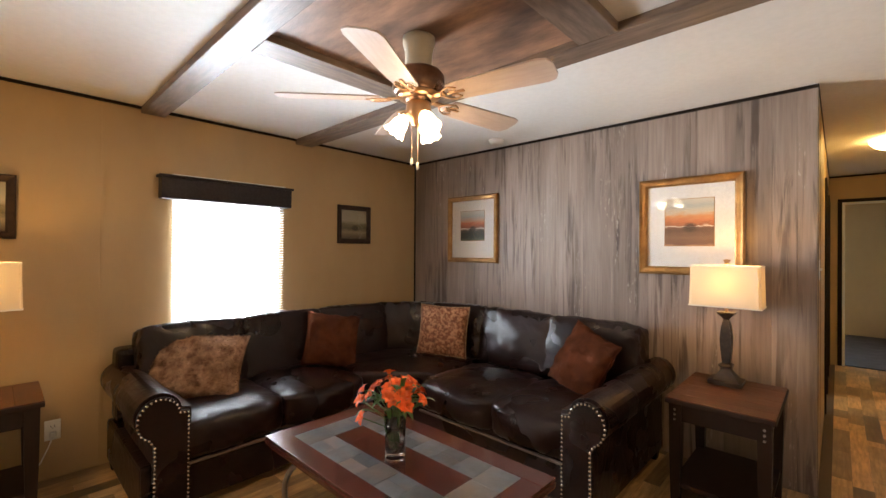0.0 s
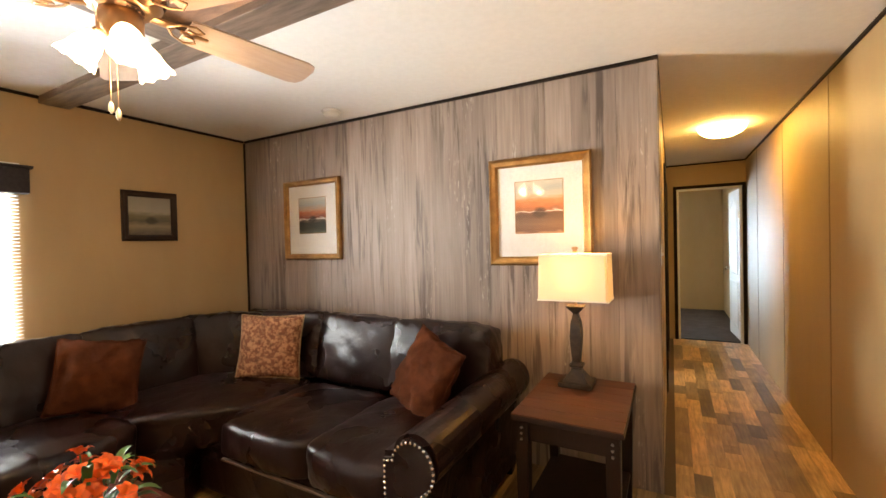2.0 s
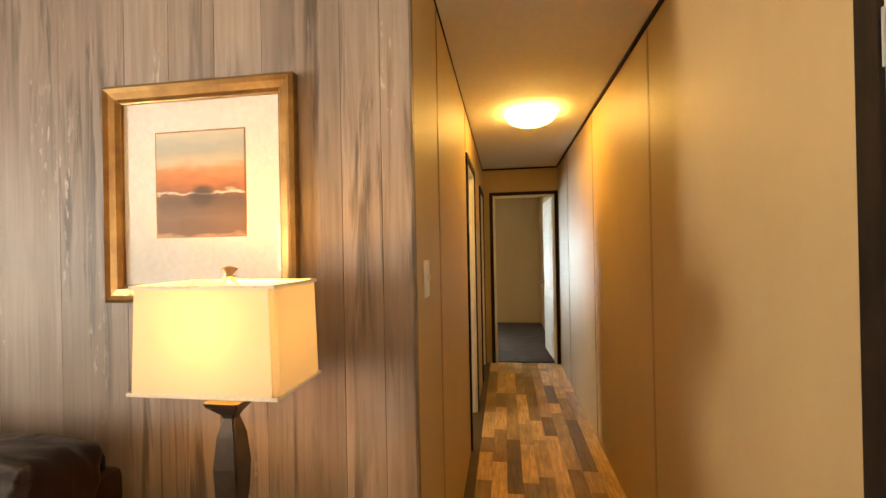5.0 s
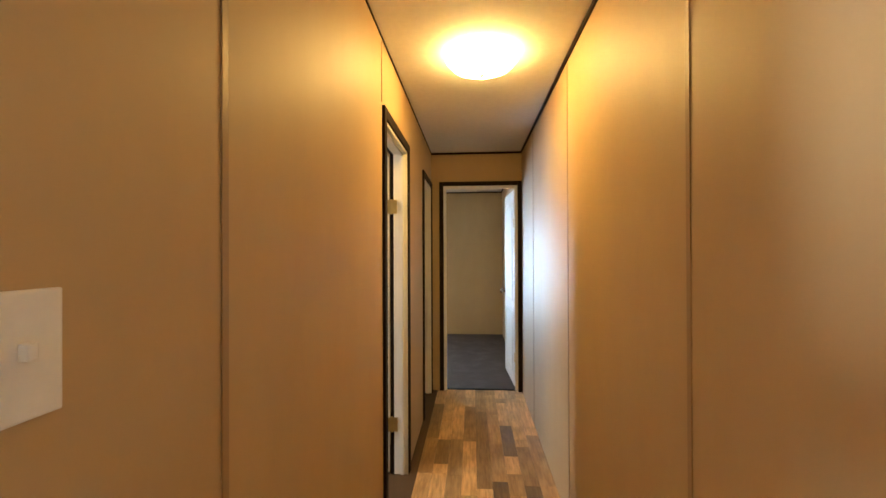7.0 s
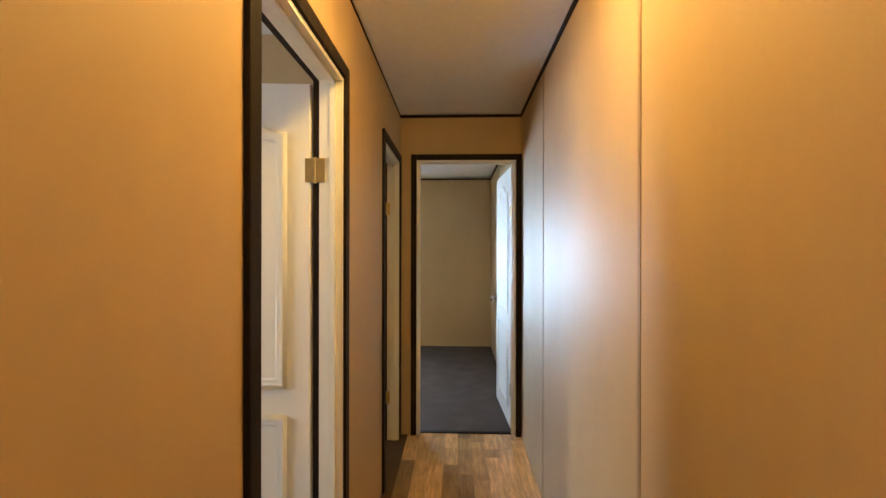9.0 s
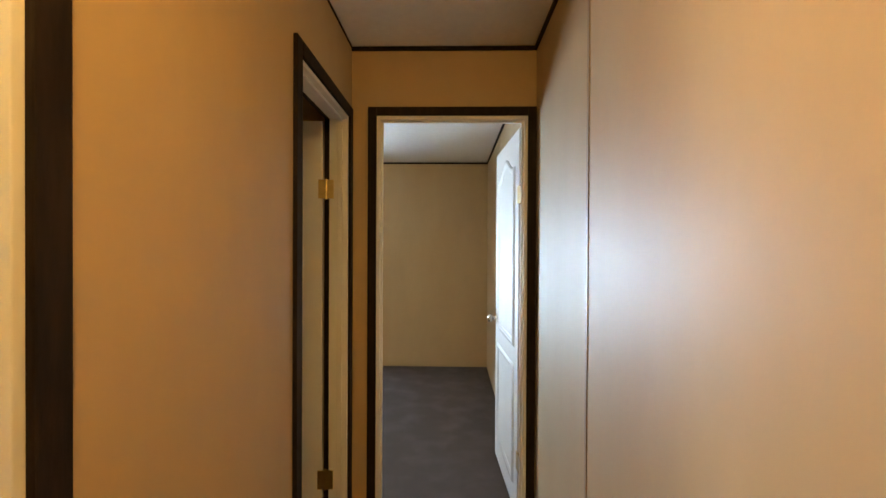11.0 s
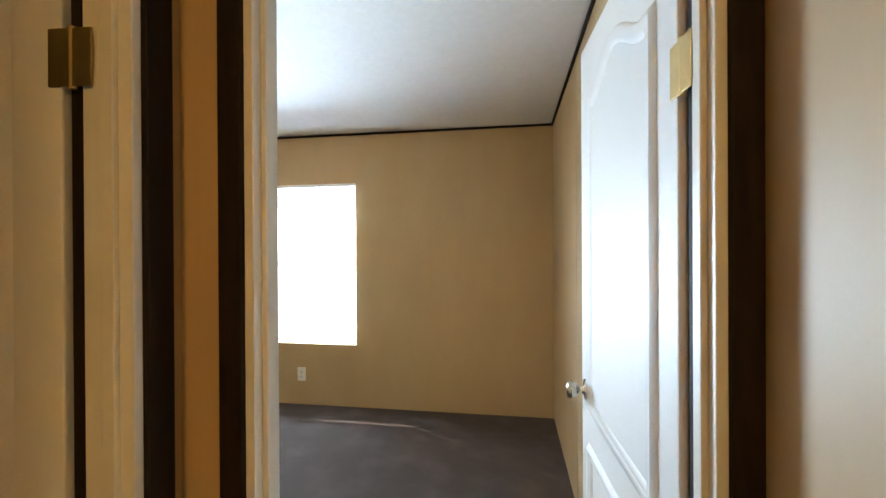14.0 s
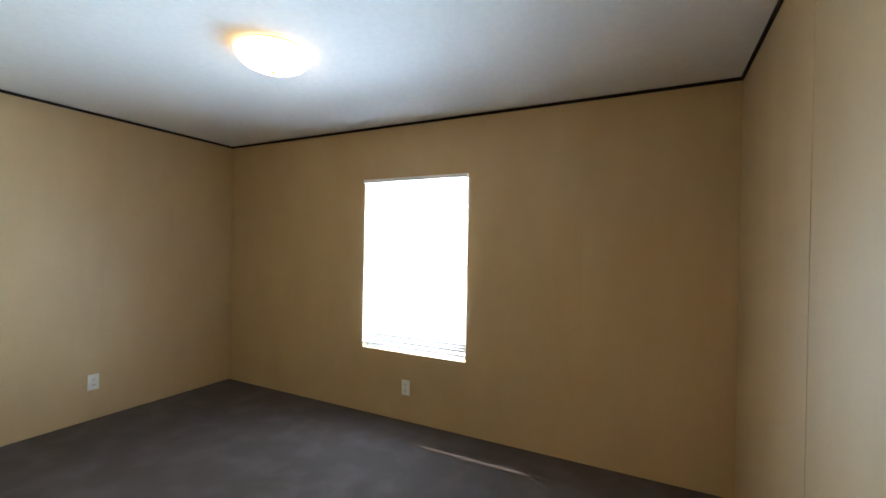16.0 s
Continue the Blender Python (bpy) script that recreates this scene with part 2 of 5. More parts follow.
M_DOOR = mat("white_door", (0.76, 0.75, 0.73), 0.52, color2=(0.75, 0.74, 0.71), scale=9, stretch=(7, 7, 0.6), bump=0.03, bump_scale=60, spot_amount=0.05)
M_BRASS = mat("hinge_brass", (0.62, 0.46, 0.20), 0.34, 0.95, scale=30, rough_var=0.1)
M_STEEL = mat("hinge_steel", (0.55, 0.54, 0.52), 0.32, 0.95, scale=30, rough_var=0.1)
M_CHROME = mat("satin_nickel", (0.68, 0.66, 0.62), 0.16, 1.0, scale=30)
M_PLASTIC = mat("white_plastic", (0.80, 0.78, 0.72), 0.35, scale=12, spot_amount=0.05)
M_SLOT = mat("slot_dark", (0.03, 0.03, 0.03), 0.5)
M_BLIND = thin_cloth("blind_slat", (0.88, 0.88, 0.88), 0.35)
M_VINYLFRAME = mat("window_frame_white", (0.80, 0.80, 0.80), 0.4, scale=10, spot_amount=0.05)
M_PANE = clear_glass("pane_glass")
M_PICGLASS = clear_glass("picture_glass", 0.04)
M_VALANCE = mat("valance_cloth", (0.035, 0.027, 0.030), 0.85, color2=(0.022, 0.017, 0.019), scale=60, bump=0.5, bump_scale=250)
M_LEATHER = mat("leather", (0.0100, 0.0042, 0.0040), 0.28, color2=(0.0165, 0.0065, 0.0055), scale=5, bump=0.30, bump_scale=34, spots=(0.030, 0.010, 0.007), spot_scale=3, spot_amount=0.3, rough_var=0.08, spec=0.30)
creases(M_LEATHER, 4.5, 0.14)
# piping far paler than the leather: the highlight along the welt is in its colour
M_PIPING = mat("leather_piping", (0.16, 0.115, 0.09), 0.3, scale=20)
M_NAIL = mat("nailhead", (0.72, 0.70, 0.66), 0.25, 1.0, scale=40)
M_VELVET = mat("brown_plush", (0.085, 0.025, 0.011), 1.0, color2=(0.045, 0.014, 0.007), scale=7, bump=0.6, bump_scale=60, spots=(0.15, 0.052, 0.025), spot_scale=8, spot_amount=0.5, spec=0.05)
M_FUR = mat("shaggy_fur", (0.38, 0.215, 0.125), 0.95, color2=(0.13, 0.060, 0.032), scale=16, stretch=(1, 2.6, 1), detail=9, bump=1.0, bump_scale=45, spots=(0.42, 0.26, 0.15), spot_scale=26, spot_amount=0.6, spec=0.2)
M_TAPESTRY = mat("tapestry", (0.42, 0.215, 0.115), 0.9, color2=(0.19, 0.070, 0.035), scale=42, detail=3, bump=0.5, bump_scale=200, spots=(0.10, 0.04, 0.02), spot_scale=30, spot_amount=0.9, contrast=(0.44, 0.56), spec=0.2)
M_CORD = mat("tapestry_cord", (0.45, 0.30, 0.16), 0.8, color2=(0.2, 0.1, 0.05), scale=90, bump=0.6)
M_ETOP = mat("walnut_top", (0.105, 0.032, 0.012), 0.30, color2=(0.055, 0.018, 0.008), scale=4, stretch=(1.5, 12, 12), detail=7, bump=0.12, spots=(0.05, 0.018, 0.009), spot_amount=0.5, rnd="object", spec=0.35)
M_EDARK = mat("walnut_dark", (0.022, 0.009, 0.006), 0.45, spec=0.3, color2=(0.013, 0.006, 0.004), scale=4, stretch=(9, 9, 1), bump=0.1)
M_CHERRY = mat("cherry_table", (0.085, 0.018, 0.013), 0.22, color2=(0.050, 0.011, 0.009), scale=4, stretch=(1.4, 10, 10), detail=7, bump=0.06, spot_amount=0.3, coat=0.3)
M_SLATE = mat("slate", (0.135, 0.155, 0.175), 0.32, color2=(0.085, 0.095, 0.105), scale=9, detail=8, bump=0.35, bump_scale=30, spots=(0.24, 0.16, 0.10), spot_scale=4, spot_amount=0.65, rnd="object")
M_IRON = mat("pewter_leg", (0.35, 0.33, 0.31), 0.3, 0.9, scale=30, rough_var=0.1)
M_LAMPBASE = mat("lamp_bronze", (0.030, 0.022, 0.018), 0.4, 0.25, color2=(0.06, 0.042, 0.03), scale=30, bump=0.15, rough_var=0.1)
M_SHADE = thin_cloth("lampshade_linen", (0.78, 0.66, 0.48), 0.085)
M_SHADETRIM = mat("shade_trim", (0.82, 0.76, 0.66), 0.8, scale=90)
M_GILT = mat("gilt_frame", (0.44, 0.245, 0.085), 0.36, 0.75, color2=(0.25, 0.125, 0.042), scale=9, stretch=(1, 1, 1), bump=0.25, bump_scale=60, spots=(0.20, 0.10, 0.035), spot_scale=7, spot_amount=0.6)
M_MATBOARD = mat("mat_board", (0.78, 0.75, 0.71), 0.85, scale=80, spot_amount=0.04)
M_BLACKFRAME = mat("dark_frame", (0.022, 0.012, 0.009), 0.45, color2=(0.04, 0.022, 0.014), scale=20, bump=0.1, spec=0.2)
M_BLADE = mat("fan_blade_maple", (0.62, 0.50, 0.42), 0.35, color2=(0.55, 0.42, 0.34), scale=5, stretch=(1.5, 9, 9), bump=0.04)
M_BRONZE = mat("fan_bronze", (0.30, 0.175, 0.11), 0.28, 0.85, color2=(0.20, 0.11, 0.07), scale=20, rough_var=0.08)
M_FANBRASS = mat("fan_brass", (0.58, 0.36, 0.20), 0.28, 0.95, scale=20)
M_CREAMMETAL = mat("cream_canopy", (0.66, 0.62, 0.50), 0.35, scale=10)
M_TULIP = glow("tulip_glass_lit", (1.0, 0.72, 0.42), 14)
M_DOME = glow("dome_glass_lit", (1.0, 0.62, 0.18), 48)
M_DOME_COOL = glow("dome_glass_dim", (1.0, 0.66, 0.34), 9)
M_STEM = mat("stem_green", (0.05, 0.13, 0.03), 0.5, scale=20)
M_LEAF = mat("leaf_green", (0.06, 0.16, 0.035), 0.45, scale=20, spot_amount=0.3)
M_PETAL = mat("orange_petal", (0.85, 0.16, 0.015), 0.5, color2=(0.75, 0.09, 0.01), scale=30, rnd="object")
M_STAMEN = mat("stamen", (0.55, 0.34, 0.04), 0.6)
M_PEBBLE = mat("vase_pebbles", (0.10, 0.085, 0.07), 0.4, color2=(0.25, 0.22, 0.18), scale=40)
M_VASE = bpy.data.materials.new("vase_glass")
M_VASE.use_nodes = True
M_VASE.node_tree.nodes["Principled BSDF"].inputs["Transmission Weight"].default_value = 1.0
M_VASE.node_tree.nodes["Principled BSDF"].inputs["Roughness"].default_value = 0.02
M_VASE.node_tree.nodes["Principled BSDF"].inputs["Base Color"].default_value = (0.93, 0.96, 0.95, 1)


def art(name, bands, dark):
    """A loose landscape: bands of colour by height, broken by noise, with a dark clump."""
    m = bpy.data.materials.new(name)
    m.use_nodes = True
    n, l = m.node_tree.nodes, m.node_tree.links
    co, sep, nz, add = n.new("ShaderNodeTexCoord"), n.new("ShaderNodeSeparateXYZ"), n.new("ShaderNodeTexNoise"), n.new("ShaderNodeMath")
    mp = n.new("ShaderNodeMapping")
    mp.inputs["Scale"].default_value = (3, 1, 9)
    l.new(co.outputs["Generated"], mp.inputs[0])
    l.new(mp.outputs[0], nz.inputs["Vector"])
    nz.inputs["Scale"].default_value, nz.inputs["Detail"].default_value = 1.4, 6
    l.new(co.outputs["Generated"], sep.inputs[0])
    add.operation = "MULTIPLY_ADD"
    add.inputs[1].default_value = 0.20
    l.new(nz.outputs["Fac"], add.inputs[0])
    off = n.new("ShaderNodeMath")
    off.operation = "SUBTRACT"
    off.inputs[1].default_value = 0.10
    l.new(sep.outputs["Z"], off.inputs[0])
    l.new(off.outputs[0], add.inputs[2])
    rp = n.new("ShaderNodeValToRGB")
    el = rp.color_ramp.elements
    el[0].position, el[0].color = bands[0][0], (*bands[0][1], 1)
    el[1].position, el[1].color = bands[-1][0], (*bands[-1][1], 1)
    for p, c in bands[1:-1]:
        e = el.new(p)
        e.color = (*c, 1)
    l.new(add.outputs[0], rp.inputs[0])
    dist = n.new("ShaderNodeVectorMath")
    dist.operation = "DISTANCE"
    m2 = n.new("ShaderNodeMapping")
    m2.inputs["Scale"].default_value = (1, 0, 1.35)
    l.new(co.outputs["Generated"], m2.inputs[0])
    l.new(m2.outputs[0], dist.inputs[0])
    dist.inputs[1].default_value = (0.53, 0, 0.52)
    ds = n.new("ShaderNodeMath")
    ds.operation = "MULTIPLY_ADD"
    ds.inputs[1].default_value = 0.16
    l.new(nz.outputs["Fac"], ds.inputs[0])
    l.new(dist.outputs["Value"], ds.inputs[2])
    mr = n.new("ShaderNodeMapRange")
    mr.inputs["From Min"].default_value, mr.inputs["From Max"].default_value = 0.17, 0.25
    mr.inputs["To Min"].default_value, mr.inputs["To Max"].default_value = 0.85, 0.0
    l.new(ds.outputs[0], mr.inputs["Value"])
    mx = n.new("ShaderNodeMix")
    mx.data_type = "RGBA"
    l.new(mr.outputs[0], mx.inputs["Factor"])
    l.new(rp.outputs[0], mx.inputs["A"])
    mx.inputs["B"].default_value = (*dark, 1)
    l.new(mx.outputs["Result"], n["Principled BSDF"].inputs["Base Color"])
    n["Principled BSDF"].inputs["Roughness"].default_value = 0.6
    return m


M_ART = art("sunset_landscape", [(0.0, (0.42, 0.24, 0.15)), (0.04, (0.17, 0.085, 0.05)), (0.18, (0.20, 0.11, 0.065)), (0.33, (0.13, 0.07, 0.045)), (0.395, (0.20, 0.09, 0.05)), (0.415, (0.78, 0.66, 0.52)), (0.435, (0.30, 0.11, 0.05)), (0.52, (0.52, 0.17, 0.06)), (0.64, (0.58, 0.27, 0.11)), (0.72, (0.55, 0.46, 0.33)), (0.86, (0.40, 0.40, 0.36)), (1.0, (0.60, 0.53, 0.41))], (0.055, 0.035, 0.025))
M_ARTDARK = art("dusk_landscape", [(0.0, (0.14, 0.15, 0.09)), (0.10, (0.04, 0.045, 0.03)), (0.30, (0.035, 0.033, 0.026)), (0.36, (0.16, 0.12, 0.08)), (0.40, (0.70, 0.62, 0.52)), (0.44, (0.22, 0.07, 0.04)), (0.58, (0.50, 0.15, 0.06)), (0.68, (0.50, 0.34, 0.22)), (0.82, (0.38, 0.42, 0.42)), (1.0, (0.55, 0.55, 0.50))], (0.03, 0.026, 0.02))
M_ARTDIM = art("muted_landscape", [(0.0, (0.07, 0.045, 0.02)), (0.25, (0.26, 0.20, 0.11)), (0.36, (0.10, 0.085, 0.04)), (0.5, (0.17, 0.14, 0.07)), (0.62, (0.36, 0.32, 0.23)), (1.0, (0.26, 0.24, 0.18))], (0.04, 0.035, 0.015))


# ---- mesh helpers ----
def box(bm, x0, x1, y0, y1, z0, z1, bev=0.0):
    r = bmesh.ops.create_cube(bm, size=1, matrix=Matrix.Translation(((x0 + x1) / 2, (y0 + y1) / 2, (z0 + z1) / 2)) @ Matrix.Diagonal((x1 - x0, y1 - y0, z1 - z0, 1)))
    if bev:
        edges = list({e for v in r["verts"] for e in v.link_edges})
        bmesh.ops.bevel(bm, geom=edges, offset=bev, segments=2, affect="EDGES", profile=0.6)
    return bm


def boxes(*rows, bev=0.0):
    bm = bmesh.new()
    for r in rows:
        box(bm, *r, bev=bev)
    return bm


def sheet(x0, x1, y, z0, z1):
    """A single pane of glazing facing -y."""
    bm = bmesh.new()
    bm.faces.new([bm.verts.new(p) for p in ((x0, y, z0), (x1, y, z0), (x1, y, z1), (x0, y, z1))])
    return bm


def lathe(profile, steps=32, at=(0, 0, 0), closed=False):
    """A turned solid from (radius, height) pairs."""
    bm = bmesh.new()
    rings = [[bm.verts.new((at[0] + r * math.cos(a), at[1] + r * math.sin(a), at[2] + z)) for a in (2 * math.pi * i / steps for i in range(steps))] for r, z in profile]
    for a, b in zip(rings, rings[1:]):
        for i in range(steps):
            bm.faces.new((a[i], a[(i + 1) % steps], b[(i + 1) % steps], b[i]))
    if not closed:
        bm.faces.new(rings[0][::-1])
        bm.faces.new(rings[-1])
    else:
        for i in range(steps):
            bm.faces.new((rings[-1][i], rings[-1][(i + 1) % steps], rings[0][(i + 1) % steps], rings[0][i]))
    bmesh.ops.recalc_face_normals(bm, faces=bm.faces)
    return bm


def square_lathe(profile):
    """A square-section stem from (half width, height) pairs."""
    bm = bmesh.new()
    rings = [[bm.verts.new((sx * r, sy * r, z)) for sx, sy in ((-1, -1), (1, -1), (1, 1), (-1, 1))] for r, z in profile]
    for a, b in zip(rings, rings[1:]):
        for i in range(4):
            bm.faces.new((a[i], a[(i + 1) % 4], b[(i + 1) % 4], b[i]))
    bm.faces.new(rings[0][::-1])
    bm.faces.new(rings[-1])
    bmesh.ops.bevel(bm, geom=[e for e in bm.edges if abs(e.verts[0].co.z - e.verts[1].co.z) > 1e-5], offset=0.004, segments=2, affect="EDGES")
    return bm


def tube(points, radius, sides=8):
    """A round bar along a line of points; radius may be one per point."""
    bm = bmesh.new()
    pts = [Vector(p) for p in points]
    rad = radius if isinstance(radius, (list, tuple)) else [radius] * len(pts)
    rings = []
    side = None
    for i, p in enumerate(pts):
        d = (pts[min(i + 1, len(pts) - 1)] - pts[max(i - 1, 0)]).normalized()
        ref = side if side else (Vector((0, 0, 1)) if abs(d.z) < 0.9 else Vector((1, 0, 0)))
        u = (ref - d * ref.dot(d)).normalized()
        side = u
        v = d.cross(u)
        rings.append([bm.verts.new(p + rad[i] * (math.cos(a) * u + math.sin(a) * v)) for a in (2 * math.pi * k / sides for k in range(sides))])
    for a, b in zip(rings, rings[1:]):
        for i in range(sides):
            bm.faces.new((a[i], a[(i + 1) % sides], b[(i + 1) % sides], b[i]))
    bm.faces.new(rings[0][::-1])
    bm.faces.new(rings[-1])
    bmesh.ops.recalc_face_normals(bm, faces=bm.faces)
    return bm


def bead(bm, pts, w, h, at, axis_u, axis_v, axis_n):
    """A raised moulding along a closed outline of (u, v) points."""
    n = len(pts)
    rings = []
    for i in range(n):
        p, q, r = Vector(pts[i - 1]), Vector(pts[i]), Vector(pts[(i + 1) % n])
        t1, t2 = (q - p).normalized(), (r - q).normalized()
        nrm = Vector((-(t1 + t2).y, (t1 + t2).x))
        nrm = nrm.normalized() / max(0.5, math.sqrt(max(0.05, (1 + t1.dot(t2)) / 2)))
        ring = []
        for k, hh in ((-0.5, 0), (-0.25, h), (0.0, h * 0.45), (0.25, h * 0.8), (0.5, 0)):
            c = q + nrm * (w * k)
            ring.append(bm.verts.new(Vector(at) + c.x * Vector(axis_u) + c.y * Vector(axis_v) + hh * Vector(axis_n)))
        rings.append(ring)
    for i in range(n):
        a, b = rings[i], rings[(i + 1) % n]
        for k in range(4):
            bm.faces.new((a[k], a[k + 1], b[k + 1], b[k]))
    return bm


def cushion(sx, sy, sz, n=5.0, puff=0.02, wrinkle=0.006, seed=0, cuts=22, m=None, gather=0.004):
    """A stuffed block: rounded edges, swollen faces, small folds."""
    bm = bmesh.new()
    bmesh.ops.create_cube(bm, size=2)
    bmesh.ops.subdivide_edges(bm, edges=bm.edges, cuts=cuts, use_grid_fill=True)
    for v in bm.verts:
        p = v.co.copy()
        k = (abs(p.x) ** n + abs(p.y) ** n + abs(p.z) ** n) ** (-1.0 / n)
        q = p * k
        c = Vector((q.x * sx / 2, q.y * sy / 2, q.z * sz / 2))
        d = Vector((q.x ** 3 * (1 - q.y ** 2) * (1 - q.z ** 2), q.y ** 3 * (1 - q.x ** 2) * (1 - q.z ** 2), q.z ** 3 * (1 - q.x ** 2) * (1 - q.y ** 2)))
        c += d * puff * 2
        w = noise.noise(Vector((c.x * 7 + seed * 3.1, c.y * 7, c.z * 7))) + 0.6 * noise.noise(Vector((c.x * 19, c.y * 19 + seed, c.z * 13)))
        c += q.normalized() * w * wrinkle
        edge = max(abs(q.x), abs(q.z) if sz > sy else abs(q.y))
        run = c.x + 0.5 * c.y if abs(q.x) < edge else c.y + c.z
        c += q.normalized() * gather * max(0.0, edge - 0.55) * math.sin(run * 75 + 3 * noise.noise(c * 9) + seed)
        v.co = c
    if m:
        bm.transform(m)
    return bm


def pillow(w, h, t, seed=0, rough=0.006, m=None):
    """A scatter cushion: thin at its seams, with pointed corners. Stands in the x-z plane, base at z 0."""
    bm = bmesh.new()
    N = 22
    grid = {}
    for s in (1, -1):
        for i in range(N + 1):
            for j in range(N + 1):
                u, v = 2 * i / N - 1, 2 * j / N - 1
                rim = i in (0, N) or j in (0, N)
                if rim and s < 0:
                    grid[s, i, j] = grid[1, i, j]
                    continue
                f = max(0.0, (1 - abs(u) ** 2.6) * (1 - abs(v) ** 2.6)) ** 0.55
                pull = 1 - 0.07 * (1 - abs(v) ** 2) * abs(u) ** 6
                pull2 = 1 - 0.07 * (1 - abs(u) ** 2) * abs(v) ** 6
                wob = rough * (noise.noise(Vector((u * 3.3 + seed, v * 3.3, s * 2.0))) + 0.6 * noise.noise(Vector((u * 9, v * 9 + seed, s * 2.0))))
                grid[s, i, j] = bm.verts.new((u * w / 2 * pull, s * (t / 2 * f) + (0 if rim else wob), h / 2 + v * h / 2 * pull2 + wob))
        for i in range(N):
            for j in range(N):
                q = [grid[s, i, j], grid[s, i + 1, j], grid[s, i + 1, j + 1], grid[s, i, j + 1]]
                bm.faces.new(q if s < 0 else q[::-1])
    if m:
        bm.transform(m)
    return bm


def extrude_outline(pts, axis, a, b, bev=0.0):
    """A prism from a 2D outline, along axis x or y from a to b; the outline is (other axis, z)."""
    bm = bmesh.new()
    at = (lambda p, s: (s, p[0], p[1])) if axis == "x" else (lambda p, s: (p[0], s, p[1]))
    r0, r1 = [bm.verts.new(at(p, a)) for p in pts], [bm.verts.new(at(p, b)) for p in pts]
    for i in range(len(pts)):
        bm.faces.new((r0[i], r0[(i + 1) % len(pts)], r1[(i + 1) % len(pts)], r1[i]))
    bm.faces.new(r0[::-1])
    bm.faces.new(r1)
    bmesh.ops.recalc_face_normals(bm, faces=bm.faces)
    return bm


def part(name, bm, material, parent=None, label="", smooth=False):
    me = bpy.data.meshes.new(name)
    if smooth:
        for f in bm.faces:
            f.smooth = True
    bm.to_mesh(me)
    bm.free()
    me.materials.append(material)
    ob = new(name, me)
    ob.parent = parent
    return tagged(ob, label)


def again(name, me, parent, m):
    """Another piece on a mesh that is there already."""
    ob = new(name, me)
    ob.parent = parent
    ob.matrix_basis = m
    return ob


def thing(name, m, label, category, group=""):
    ob = new(name)
    ob.empty_display_size = 0.1
    ob.matrix_basis = m
    return tagged(ob, label, category, group)


def setting(name, bm, material, label):
    return tagged(part(name, bm, material), label, name.rstrip("_0123456789").replace("_", " "), kind="structure")


I4 = Matrix.Identity(4)


# ---- large structure ----
def wall_rows(axis, a, b, t0, t1, openings, top):
    """Blocks of a wall along axis from a to b, thickness t0 to t1, round openings (from, to, sill, head)."""
    rows, at = [], a
    for o0, o1, s, h in sorted(openings):
        rows.append((at, o0, 0, top))
        if s > 0:
            rows.append((o0, o1, 0, s))
        rows.append((o0, o1, h, top))
        at = o1
    rows.append((at, b, 0, top))
    return [(t0, t1, p, q, z0, z1) if axis == "y" else (p, q, t0, t1, z0, z1) for p, q, z0, z1 in rows]


DOOR_X = (2.29, 3.158, 0, 1.95)
DOOR_A = (5.212, 5.858, 0, 1.942)
DOOR_B = (6.692, 7.298, 0, 1.942)
DOOR_E = (0.118, 0.826, 0, 1.967)
TT = 0.12
setting("wall_west", boxes(*wall_rows("y", SY, NY, WX - TT, WX, [WIN_L, WIN_S, WIN_A], CZ)), M_WALL, "tan vinyl-faced wallboard outer wall with window openings")
setting("wall_east", boxes(*wall_rows("y", SY, NY, EX, EX + TT, [DOOR_X], CZ)), M_WALL, "tan vinyl-faced wallboard wall along the hall")
setting("wall_north", boxes(*wall_rows("x", WX - TT, EX + TT, NY, NY + TT, [WIN_N], CZ)), M_WALL, "tan wallboard bedroom wall with one window")
setting("wall_south", boxes((WX - TT, EX + TT, SY - TT, SY, 0, CZ)), M_WALL, "plain tan wallboard wall closing the living room")
setting("wall_hall", boxes(*wall_rows("y", WY + 0.10, DY, -0.075, HX, [DOOR_A, DOOR_B], CZ)), M_WALL, "tan wallboard hall wall with two door openings")
setting("wall_end", boxes(*wall_rows("x", WX, EX, DY, DY + 0.065, [DOOR_E], CZ)), M_WALL, "tan wallboard wall with the bedroom doorway")
setting("wall_partition", boxes((WX, -0.075, 6.22, 6.30, 0, CZ)), M_WALL, "plain tan wallboard partition between side rooms")
wall_wood = setting("wall_wood", boxes((WX, HX, WY + 0.010, WY + 0.10, 0, CZ)), M_WALL, "accent wall of weathered grey-brown vertical wood boards")
setting("ceiling", boxes((WX - TT, EX + TT, SY - TT, NY + TT, CZ, CZ + 0.10)), M_CEIL, "flat white lightly textured ceiling")
setting("roof", boxes((WX - 0.4, EX + 0.4, SY - 0.4, NY + 0.4, CZ + 0.11, CZ + 0.2)), M_DARK, "dark flat roof over the ceiling")
floor = setting("floor", boxes((WX - TT, EX + TT, SY - TT, DY + 0.05, -0.12, -0.004)), M_SUB, "rustic wood-strip floor of mixed honey and brown tones")
setting("carpet", boxes((WX, EX, DY + 0.05, NY, -0.10, 0.004)), M_CARPET, "dark taupe-grey cut-pile bedroom carpet")
setting("threshold", boxes((DOOR_E[0], DOOR_E[1], DY + 0.03, DY + 0.065, -0.004, 0.008), bev=0.003), M_DARK, "dark strip between wood floor and carpet")
# added emissive panels outside the glazing, so the windows read as blown-out daylight
M_BACKDROP_GLOW = bpy.data.materials.new("backdrop_glow")
M_BACKDROP_GLOW.use_nodes = True
M_BACKDROP_GLOW.node_tree.nodes["Principled BSDF"].inputs["Emission Color"].default_value = (0.9, 0.95, 1.0, 1)
